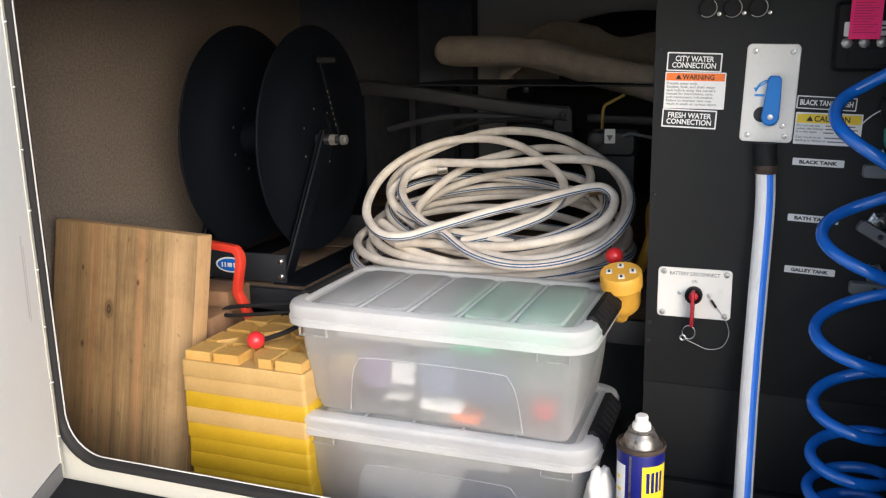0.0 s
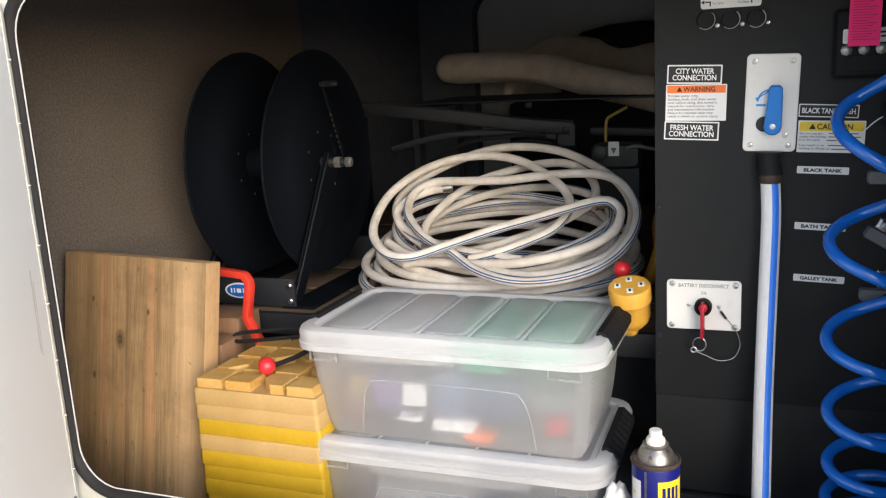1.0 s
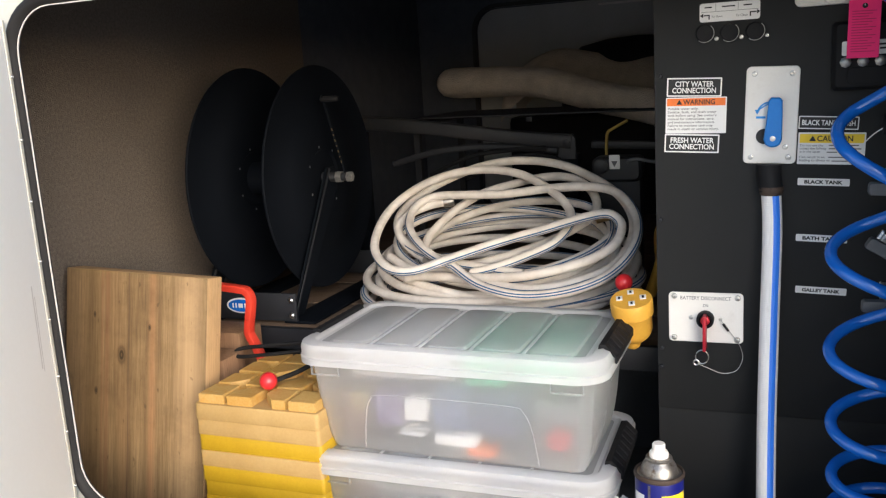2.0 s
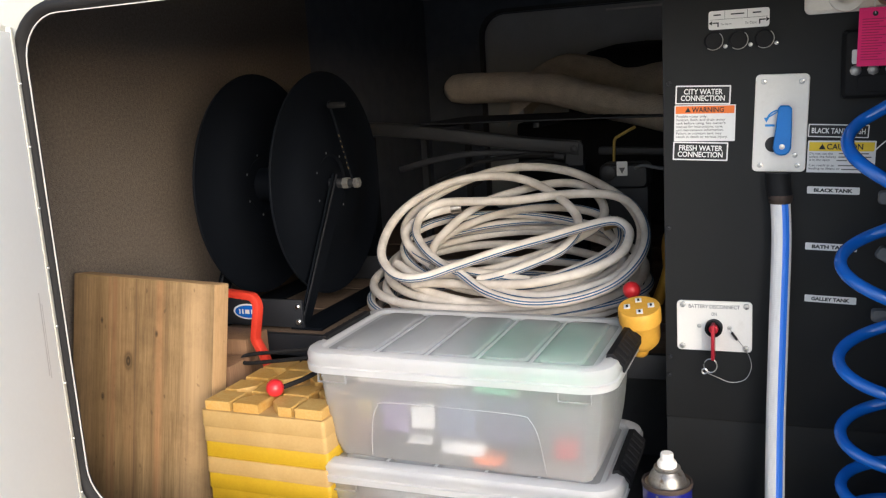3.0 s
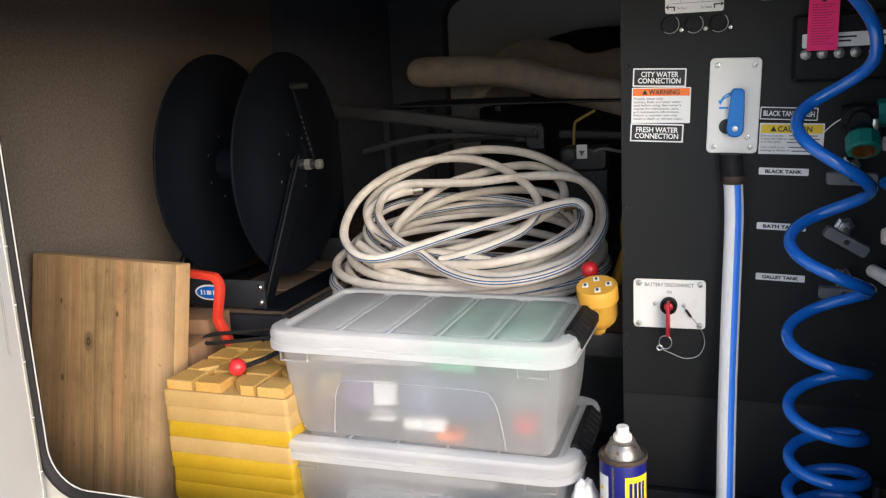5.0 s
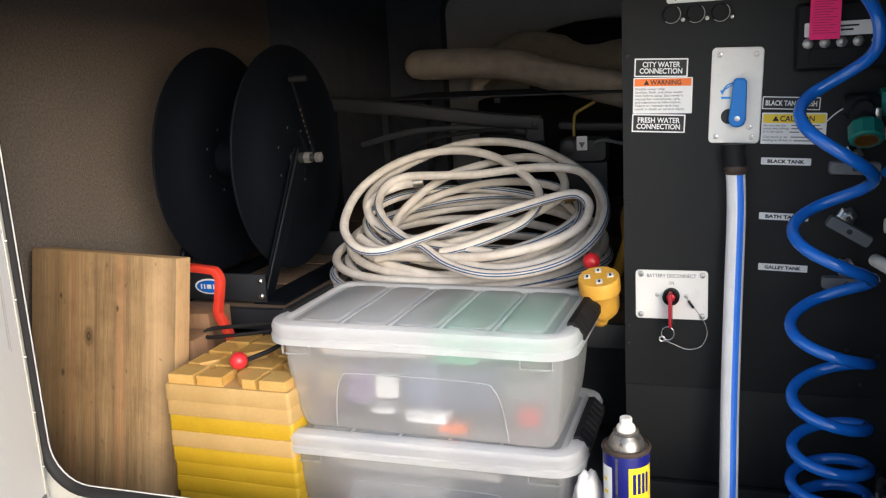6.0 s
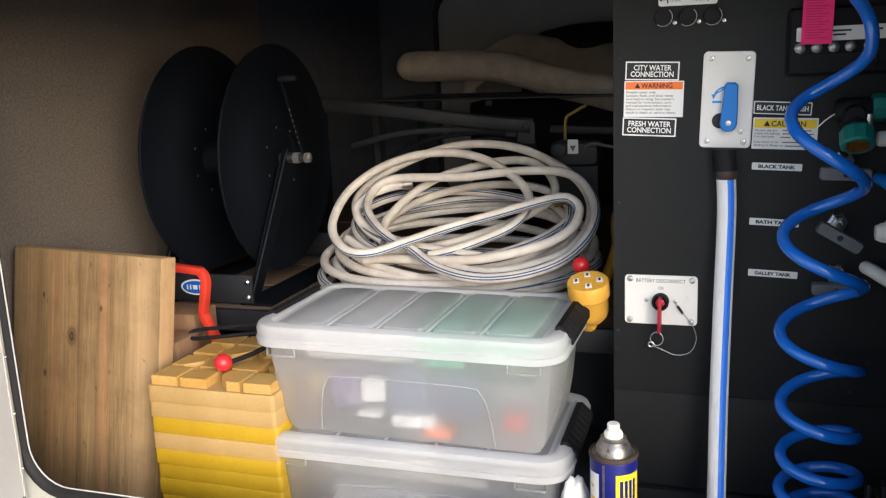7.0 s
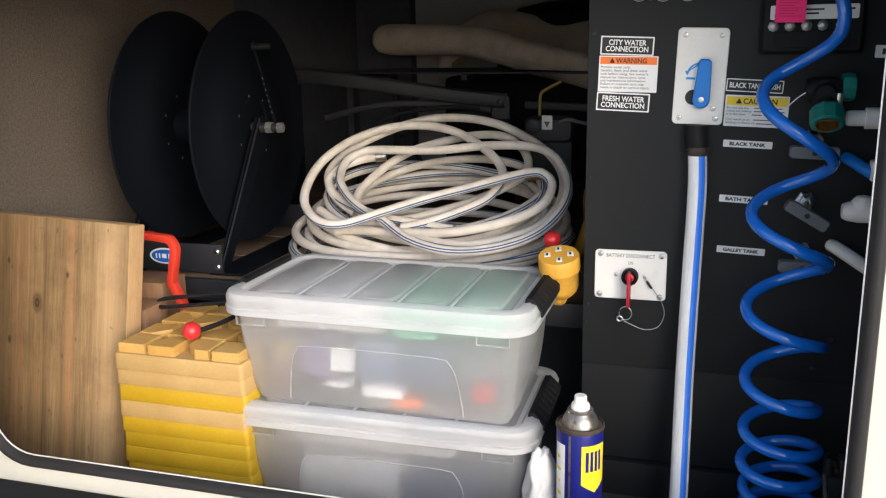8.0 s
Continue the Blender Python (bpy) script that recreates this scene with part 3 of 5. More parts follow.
for x, d in ((0.0045, -1), (0.0690, 1)):
    bm = bmesh.new()
    zc = -0.0150 if d < 0 else -0.0143
    bm.faces.new([bm.verts.new(p) for p in ((x, -0.0009, zc - 0.0028), (x + d * 0.004, -0.0009, zc), (x, -0.0009, zc + 0.0028))])
    part("arrow_head", bm, "ink_black", s)
for x, z in ((0.0465, 0.7035), (0.0765, 0.7025), (0.1070, 0.7020)):
    k = thing("drain_pull", "round black drain pull with a bright arc on its rim", "drain pull", pose(x, 0, z), "drain knobs")
    part("knob", lathe([(0.0112, 0), (0.0112, -0.006), (0.0098, -0.0085), (0.004, -0.0090)], 24, "y"), "black_plastic", k)
    # Thin zinc arc round the lower and right part of the knob's edge.
    part("rim", tube([(0.0114 * math.cos(a), -0.0068, 0.0114 * math.sin(a)) for a in [radians(-130 + 12 * i) for i in range(16)]], 0.0005, 6), "zinc", k, "bright arc along the rim's lower right")
for x, z in ((0.0605, 0.696), (0.0905, 0.696), (0.1212, 0.6955)):
    screw(panel, x, z, 0, 0.0028)

# water inlet plate with a blue lever
v = thing("valve_plate", "white valve plate with a blue lever, four screws", "valve plate", pose(0.127, -0.0005, 0.596, 0, 2.0, 0))
part("plate", slab(0.0635, 0.1225, 0.0035, 0.006, 5, 0.001), "white_plate", v)
for x, z in ((-0.022, 0.052), (0.0225, 0.052), (-0.0225, -0.053), (0.0225, -0.053), (0.0185, -0.040)):
    screw(v, x, z, -0.0035, 0.0036)
part("port", lathe([(0.0098, -0.0036), (0.0098, -0.0040), (0.002, -0.0040)], 24, "y", (-0.0075, 0, -0.0265)), "ink_black", v, "dark valve port")
lever_in = [(-0.0108, -0.006), (-0.0085, -0.012), (-0.0045, -0.0148), (0.0, -0.0155), (0.0045, -0.0148), (0.0085, -0.012), (0.0108, -0.006), (0.0104, 0.022), (0.0095, 0.043), (0.006, 0.0465), (-0.004, 0.0465), (-0.0068, 0.043), (-0.0085, 0.018)]
bm = loft([front(lever_in, -0.006, 0.003, -0.024), front(lever_in, -0.0155, 0.003, -0.024), front([(a * 0.88, b * 0.94 + 0.001) for a, b in lever_in], -0.0172, 0.003, -0.024)])
lv = part("lever", bm, "blue_plastic", v, "blue plastic lever")
part("pivot", lathe([(0.0035, -0.0172), (0.0033, -0.0182), (0.001, -0.0185)], 12, "y", (0.003, 0, -0.0285)), "chrome", lv)
strokes([(-0.018, -0.0065, -0.0025, 0.0028)], -0.0042, v, "ink_blue", "blue_mark")
part("arrow", loft([front([(math.cos(a) * q - 0.002, math.sin(a) * q + 0.002) for a in [1.5 + i * 0.16 for i in range(9)]], -0.0042) for q in (0.0135, 0.0155)], False, False), "ink_blue", v)
bm = bmesh.new()
bm.faces.new([bm.verts.new(p) for p in ((-0.0198, -0.0043, 0.007), (-0.0135, -0.0043, 0.0075), (-0.0168, -0.0043, 0.001))])
part("arrow_head", bm, "ink_blue", v)

# battery switch
b = thing("battery_switch", "white battery disconnect plate with a red key on a wire", "switch", pose(0.0465, -0.0005, 0.3258))
part("plate", slab(0.0975, 0.0700, 0.0025, 0.0055, 5, 0.0008), "white_plate", b)
for x, z in ((-0.041, 0.0295), (0.0415, 0.029), (-0.0415, -0.029), (0.0408, -0.0295), (-0.0192, 0.000), (0.020, -0.001)):
    screw(b, x, z, -0.0025, 0.0042 if abs(x) > 0.03 else 0.0030)
words("BATTERY DISCONNECT", 0.0, 0.0275, 0.066, 0.0052, -0.0028, b, "ink_grey", 0.006)
words("ON", 0.0, 0.0172, 0.0068, 0.0045, -0.0028, b, "ink_grey", 0.004)
part("barrel", lathe([(0.0115, -0.0025), (0.0115, -0.013), (0.0098, -0.0142), (0.0088, -0.0142), (0.0085, -0.008), (0.001, -0.008)], 24, "y", (0, 0, -0.001)), "black_plastic", b)
key = part("key", box(-0.0022, 0.0022, -0.030, -0.008, -0.040, 0.0085, 0.001), "red_anodised", b, "red metal key")
part("collar", lathe([(0.0062, -0.009), (0.0062, -0.016), (0.0045, -0.017)], 16, "y", (0, 0, -0.001)), "red_anodised", key)
ring_path = [(-0.0035 + 0.0085 * math.cos(a), -0.020, -0.0505 + 0.0095 * math.sin(a)) for a in [i * math.pi / 10 for i in range(21)]]
part("split_ring", tube(ring_path, 0.0008, 6), "chrome", b)
wire = smooth_path([(0.020, -0.007, -0.001), (0.028, -0.008, -0.012), (0.039, -0.008, -0.027), (0.046, -0.007, -0.040), (0.048, -0.008, -0.055), (0.040, -0.012, -0.070), (0.022, -0.016, -0.0735), (0.004, -0.019, -0.066), (-0.008, -0.021, -0.0605)])
part("wire", tube(wire, 0.0005, 6), "zinc", b)
part("ferrule", tube([(0.023, -0.008, -0.006), (0.030, -0.008, -0.016)], 0.0017, 8), "rubber", b)
part("eyelet", tube([(-0.011 + 0.0035 * math.cos(a), -0.021, -0.0585 + 0.0035 * math.sin(a)) for a in [i * math.pi / 6 for i in range(13)]], 0.0012, 6), "chrome", b)

# hose on the inlet
h = thing("inlet_hose", "white braided water hose with a blue stripe on a black elbow", "hose", pose(0.128, 0, 0.537))
part("elbow", tube(smooth_path([(-0.003, -0.0125, -0.0025), (-0.003, -0.0130, -0.012), (-0.002, -0.0145, -0.022), (0.0, -0.017, -0.036)]), 0.0152, 14), "black_plastic", h, "black swivel elbow")
part("coupling", lathe([(0.0148, 0.0), (0.0155, -0.003), (0.0145, -0.008), (0.0130, -0.011)], 18, "z", (0.0, -0.017, -0.030)), "rust", h, "rusty metal coupling")
part("hose", tube(smooth_path([(0.000, -0.017, -0.038), (0.002, -0.021, -0.09), (0.000, -0.033, -0.20), (-0.002, -0.050, -0.33), (-0.002, -0.075, -0.45), (-0.002, -0.105, -0.545)], 6), 0.0122, 18, phase=math.pi), "hose_braid", h)

# outlet box with screws and a tag
o = thing("outlet_box", "black junction box with a row of chrome cable screws", "junction box", pose(0.2545, 0, 0.664))
part("case", loft([front(rr(0.118, 0.082, 0.005), 0.0), front(rr(0.118, 0.082, 0.005), -0.012), front(rr(0.110, 0.074, 0.004), -0.018)]), "black_plastic", o)
part("recess", slab(0.086, 0.020, 0.002, 0.006, 4, 0.0008, 0.0, -0.024, -0.018), "black_plastic", o)
part("legend", slab(0.100, 0.017, 0.0006, 0.002, 3, 0.0002, 0.001, 0.0085, -0.018), "paper_white", o, "white legend strip")
strokes([(-0.012, 0.012, 0.0115, 0.0022), (-0.008, 0.006, 0.0068, 0.0022), (0.030, 0.046, 0.0115, 0.0022)], -0.0190, o, "ink_black")
for x in (-0.0445, -0.0255, -0.0065, 0.0120, 0.0325):
    c = part("connector", lathe([(0.0066, -0.018), (0.0066, -0.0205), (0.0050, -0.0215), (0.0050, -0.0250), (0.0024, -0.0262)], 8, "y", (x, 0, -0.0075)), "zinc", o, "zinc hexagon connector", 30)
tag = thing("pink_tag", "bright pink card tag with small print hung by a string", "tag", pose(0.2285, -0.030, 0.727, 0, 1.2, 0))
part("card", slab(0.0345, 0.0670, 0.0005, 0.0008, 2, 0.0001, 0.0, -0.0330), "paper_pink", tag)
part("hole", lathe([(0.0030, -0.0006), (0.0001, -0.0007)], 14, "y", (0, 0, -0.0065)), "ink_black", tag)
strokes([(-0.0135, 0.0125 - 0.004 * (k % 3), -0.0125 - 0.0031 * k, 0.0007) for k in range(16)], -0.0008, tag, "ink_pink")
part("string", tube(smooth_path([(0, -0.001, -0.0065), (-0.001, 0.004, 0.004), (0.001, 0.012, 0.016)]), 0.0007, 6), "paper_white", tag)
f = thing("shower_inlet", "off-white moulded outlet plate with a round threaded boss", "fixture", pose(0.250, 0, 0.785))
part("plate", slab(0.195, 0.118, 0.018, 0.008, 5, 0.004), "white_plastic", f)
part("boss", lathe([(0.0200, -0.018), (0.0195, -0.028), (0.0115, -0.028), (0.0112, -0.020), (0.001, -0.020)], 28, "y", (-0.052, 0, -0.040)), "white_plastic", f)
part("nipple", lathe([(0.0105, -0.018), (0.0105, -0.030), (0.0085, -0.046), (0.001, -0.046)], 18, "y", (-0.009, 0, -0.045)), "brass", f, "brass nipple")

# pull handles of the dump valves
for x, z, tilt, label in ((0.2665, 0.5040, 2, "black tank"), (0.2635, 0.4250, 31, "bath tank"), (0.2632, 0.3580, 1, "galley tank")):
    g = thing("pull_handle", "grey T-shaped pull handle on a chrome nut, " + label, "handle", pose(x, 0, z), "dump valve handles")
    part("nut", lathe([(0.0125, 0.0), (0.0125, -0.006), (0.009, -0.008), (0.009, -0.016), (0.005, -0.018)], 6, "y", (0.001, 0, 0.013)), "chrome", g, "chrome hexagon nut", 25)
    part("rod", tube([(0.001, -0.016, 0.013), (0.0, -0.034, 0.001)], 0.0035, 10), "chrome", g)
    part("grip", loft([front(rr(0.058, 0.0155, 0.004), -0.030), front(rr(0.059, 0.0165, 0.005), -0.036), front(rr(0.056, 0.014, 0.004), -0.042)]), "handle_grey", g, m=pose(0, 0, 0, 0, tilt, 0))
    part("screw", lathe([(0.0035, -0.042), (0.0030, -0.0435), (0.0005, -0.0435)], 12, "y"), "black_steel", g)

# flush valve with a teal cap ring
g = thing("hose_valve", "black hose valve with teal collar and open brass end", "valve", pose(0.272, 0, 0.575))
part("body", lathe([(0.018, 0.0), (0.018, -0.010), (0.014, -0.014), (0.014, -0.045), (0.011, -0.050)], 20, "y"), "black_plastic", g)
part("neck", tube([(0.0, -0.030, 0.012), (0.001, -0.038, -0.008), (0.002, -0.050, -0.020)], 0.0145, 16), "black_plastic", g)
part("shoulder", lathe([(0.012, -0.020), (0.015, -0.012), (0.015, 0.010), (0.010, 0.022)], 16, "x", (0, -0.028, 0.006)), "black_plastic", g)
tilt_ring = pose(0.003, -0.052, -0.024, -38, 0, 0)
part("collar", lathe([(0.0165, 0.010), (0.0200, 0.006), (0.0200, -0.012), (0.0175, -0.014), (0.0145, -0.014), (0.0145, 0.004)], 10, "z"), "teal", g, "teal plastic collar", 25, tilt_ring)
part("socket", lathe([(0.0143, -0.0145), (0.0125, -0.0145), (0.0118, 0.000), (0.001, 0.001)], 20, "z", caps=False), "brass", g, "brass threaded socket", m=tilt_ring)
part("side_cap", lathe([(0.0165, 0.020), (0.0175, 0.026), (0.0165, 0.034), (0.002, 0.035)], 8, "x", (0, -0.028, 0.008)), "teal", g, "teal side cap", 25)
part("tie_wire", tube(smooth_path([(-0.040, -0.003, -0.020), (-0.026, -0.016, -0.004), (-0.012, -0.040, 0.006), (0.004, -0.047, 0.004), (0.016, -0.040, -0.004)]), 0.0008, 6), "paper_white", g)
part("clip", box(0.013, 0.020, -0.046, -0.030, -0.014, 0.002, 0.0015), "chrome", g)

# white plumbing at the panel's end
g = thing("water_valve", "white plastic water valve with a stub pipe", "valve", pose(0.326, 0, 0.546), "white water valves")
part("body", lathe([(0.0085, -0.026), (0.0095, -0.022), (0.0095, -0.006), (0.0130, -0.005), (0.0130, 0.022), (0.0110, 0.026), (0.0110, 0.10)], 16, "x", (0, -0.03, 0)), "white_plastic", g)
part("stem", lathe([(0.009, 0.0), (0.009, -0.03)], 14, "y", (0.008, 0, 0)), "white_plastic", g)
part("blue_ring", lathe([(0.0095, -0.030), (0.0095, -0.045), (0.006, -0.046)], 16, "y", (0.016, 0, 0.0)), "blue_plastic", g, "blue valve cap")
g = thing("water_valve", "white plastic water valve with a domed cap", "valve", pose(0.328, 0, 0.433), "white water valves")
part("body", lathe([(0.009, -0.024), (0.012, -0.018), (0.014, -0.006), (0.014, 0.022), (0.011, 0.026), (0.011, 0.10)], 16, "x", (0, -0.03, -0.002)), "white_plastic", g)
part("cap", lathe([(0.016, 0.0), (0.015, 0.008), (0.009, 0.015), (0.001, 0.017)], 18, "z", (0.0, -0.03, 0.002)), "white_plastic", g)
part("stem", lathe([(0.009, 0.0), (0.009, -0.03)], 14, "y", (0.008, 0, 0)), "white_plastic", g)
g = thing("blue_pipe", "blue water pipe with a white clip leaving the panel", "pipe", pose(0.31, 0, 0.494))
part("pipe", tube(smooth_path([(-0.002, 0.0, 0.001), (0.008, -0.018, -0.005), (0.03, -0.028, -0.018), (0.10, -0.03, -0.05)]), 0.0075, 12), "blue_plastic", g)
part("clip", box(0.022, 0.042, -0.042, -0.018, -0.024, 0.001, 0.003), "white_plastic", g, "white pipe clip")
g = thing("white_pipe", "white plastic pipe leaving the panel", "pipe", pose(0.30, 0, 0.378))
part("pipe", tube(smooth_path([(0.0, 0.0, 0.002), (0.008, -0.018, 0.0), (0.04, -0.026, -0.020), (0.10, -0.03, -0.06)]), 0.0085, 12), "white_plastic", g)
s = sticker("small_label", "small white label with worn print at the panel's end", 0.330, 0.632, 0.045, 0.0150, 2.0)
strokes([(0.008, 0.012, -0.0075, 0.007), (0.015, 0.030, -0.0075, 0.006)], -0.0008, s, "ink_black")
g = thing("corner_latch", "dark steel forked latch with a brass pin by the jamb", "latch", pose(0.311, -0.100, FLOOR))
part("plate", box(-0.010, 0.010, -0.010, 0.010, 0.0, 0.118, 0.003), "steel_grey", g)
for x in (-0.0075, 0.0085):
    part("prong", box(x - 0.0035, x + 0.0035, -0.010, 0.010, 0.112, 0.143, 0.0025), "steel_grey", g)
part("pin", lathe([(0.0030, -0.013), (0.0030, 0.012)], 10, "y", (0.002, 0, 0.128)), "brass", g, "small brass pin")
part("lever", tube(smooth_path([(-0.012, -0.012, 0.122), (-0.009, -0.014, 0.095), (0.0, -0.015, 0.050), (0.004, -0.014, 0.012)]), 0.0022, 8), "zinc", g, "bent steel lever")

# blue coil: heights of its turning points, right and left by turns, from the top
TURN_Z = [0.650, 0.580, 0.499, 0.440, 0.381, 0.322, 0.280, 0.230, 0.197, 0.162, 0.144, 0.116, 0.106, 0.082, 0.068, 0.050, 0.038, 0.020, 0.008]
n = 16 * (len(TURN_Z) - 1)
zz = np.interp(np.linspace(0, len(TURN_Z) - 1, n), np.arange(len(TURN_Z)), TURN_Z)
zz = np.convolve(np.pad(zz, 6, "edge"), np.ones(13) / 13, "valid")
coil_pts = []
for i in range(n):
    q = i / 16
    a = math.pi * q
    drift = min(max((0.65 - zz[i]) / 0.6, 0), 1)
    r = (0.0445 + 0.0008 * math.sin(q * 1.3)) * (1 - 0.12 * math.exp(-((q - 1.1) / 0.9) ** 2))
    coil_pts.append((0.236 + 0.013 * drift ** 2 + r * math.cos(a) + 0.0010 * math.sin(q * 2.1), -0.105 + r * math.sin(a), zz[i] + FLOOR * 0.2))
lead = smooth_path([(0.238, -0.040, 0.742), (0.248, -0.060, 0.730), (0.264, -0.090, 0.705), (0.277, -0.106, 0.680), Vector(coil_pts[0]) + Vector((0.0, -0.002, 0.006))], 6)
coil_pts = [Vector(p) for p in lead[:-1] + coil_pts]
for _ in range(14):
    for i in range(2, len(lead) + 10):
        coil_pts[i] = (coil_pts[i - 1] + coil_pts[i] * 2 + coil_pts[i + 1]) / 4
coil = thing("coiled_hose", "glossy blue coiled air hose hanging to the floor", "coiled hose")
part("tube", tube(coil_pts, 0.0074, 12), "blue_tube", coil)
part("end_fitting", tube([(0.230, -0.028, 0.750), (0.239, -0.042, 0.741)], 0.0092, 12), "brass", coil, "brass end fitting")

# ---- things on the bay floor ----
plank = thing("wooden_board", "weathered pine board with knots standing on end", "board", pose(-0.7125, -0.156, FLOOR, -9.0, 2.6, 0))
bd = box(-0.283, 0.0, 0.0, 0.038, 0.0, 0.3995, 0.0022, 2)
part("board", bd, "pine", plank, edge="pine_edge")
for x0, x1, y0, y1, z1, label in ((-0.84, -0.722, 0.010, 0.078, 0.262, "brown timber offcut behind the board"), (-0.83, -0.708, -0.062, 0.000, 0.238, "brown timber offcut lying behind the board")):
    w = thing("timber_offcut", label, "timber", pose(x1, y0, FLOOR), "timber offcuts")
    part("block", box(x0 - x1, 0, 0, y1 - y0, 0, z1 - FLOOR, 0.003), "offcut", w)


def leveling_block(m, material, top_material):
    """Interlocking leveling block: a thin-walled square with studs on top."""
    t = thing("leveling_block", "yellow plastic leveling block in a stack", "leveling block", m, "stack of leveling blocks")
    W, H = 0.213, 0.0258
    b = loft([flat(rr(W - 0.0012, W - 0.0012, 0.005, 3), 0.0010), flat(rr(W, W, 0.006, 3), 0.0022), flat(rr(W - 0.0012, W - 0.0012, 0.006, 3), H - 0.0025), flat(rr(W - 0.003, W - 0.003, 0.005, 3), H)])
    part("body", b, material, t)
    if top_material:
        bm = bmesh.new()
        c, g = 0.0440, 0.0030
        for i in range(4):
            for j in range(4):
                x, y = (i - 1.5) * (c + g * 2) + (0.003 if i > 1 else -0.003), (j - 1.5) * (c + g * 2) + (0.003 if j > 1 else -0.003)
                s = c / 2
                pts = [(-s, -s), (s, -s), (s, s), (-s, s)]
                k = {(1, 1): 2, (2, 1): 3, (1, 2): 1, (2, 2): 0, (0, 1): 1, (1, 0): 3, (3, 2): 3, (2, 3): 1, (0, 2): 2, (3, 1): 0, (1, 3): 2, (2, 0): 0}.get((i, j))
                if k is not None:
                    a, b0 = pts[k], pts[(k + 1) % 4]
                    z0 = pts[k - 1]
                    pts = pts[:k] + [tuple(p + (q - p) * 0.5 for p, q in zip(a, z0)), tuple(p + (q - p) * 0.5 for p, q in zip(a, b0))] + pts[k + 1:]
                loft([[(x + a, y + b1, H - 0.001) for a, b1 in pts], [(x + a, y + b1, H + 0.013) for a, b1 in pts], [(x + a * 0.95, y + b1 * 0.95, H + 0.0142) for a, b1 in pts]], bm=bm)
        part("studs", bm, top_material, t, "raised interlocking studs")
    return t


KINDS = ["block_deep", "block_deep", "block_yellow", "block_yellow", "block_yellow", "block_faded", "block_yellow", "block_faded", "block_faded"]
jitter = random.Random(5)
for k, kind in enumerate(KINDS):
    leveling_block(pose(-0.5735 + 0.0012 * jitter.uniform(-1, 1), -0.0745 + 0.0015 * jitter.uniform(-1, 1), FLOOR - 0.002 + 0.0248 * k, 0, 0, jitter.uniform(-0.5, 0.5)), kind, "block_top" if k == 8 else None)

# bungee with a ball, drawn under the boxes
bungee = thing("ball_bungee", "black elastic bungee loop with a red ball on the yellow blocks", "bungee")
part("ball", lathe([(0.0134 * math.sin(a), -0.0134 * math.cos(a)) for a in [0.05 + i * 0.304 for i in range(11)]], 22, "z", (-0.5715, -0.1400, 0.2405)), "red_plastic", bungee, "glossy red ball")
part("cord", tube(smooth_path([(-0.565, -0.134, 0.239), (-0.545, -0.104, 0.243), (-0.520, -0.060, 0.250), (-0.47, -0.035, 0.247)]), 0.0040, 8), "elastic", bungee, "black elastic cord")
part("loop", tube(smooth_path([(-0.46, 0.005, 0.258), (-0.56, 0.005, 0.257), (-0.655, -0.010, 0.250), (-0.712, -0.008, 0.240), (-0.706, -0.022, 0.232), (-0.640, -0.030, 0.242), (-0.56, -0.015, 0.249), (-0.46, -0.010, 0.252)]), 0.0034, 8), "elastic", bungee)

# red bent frame behind the board
saw = thing("bow_saw", "red square-tube bow saw hung behind the board", "bow saw")
sq = rr(0.0150, 0.0125, 0.0018, 2)
part("frame", tube(smooth_path([(-0.90, 0.020, 0.342), (-0.78, 0.008, 0.346), (-0.705, 0.003, 0.3425), (-0.691, 0.002, 0.3385), (-0.6845, 0.001, 0.326), (-0.687, 0.000, 0.305), (-0.6935, 0.000, 0.274), (-0.6925, 0.000, 0.263), (-0.683, 0.000, 0.245), (-0.664, 0.000, 0.20)], 5), 0, profile=sq), "red_paint", saw, angle=32)


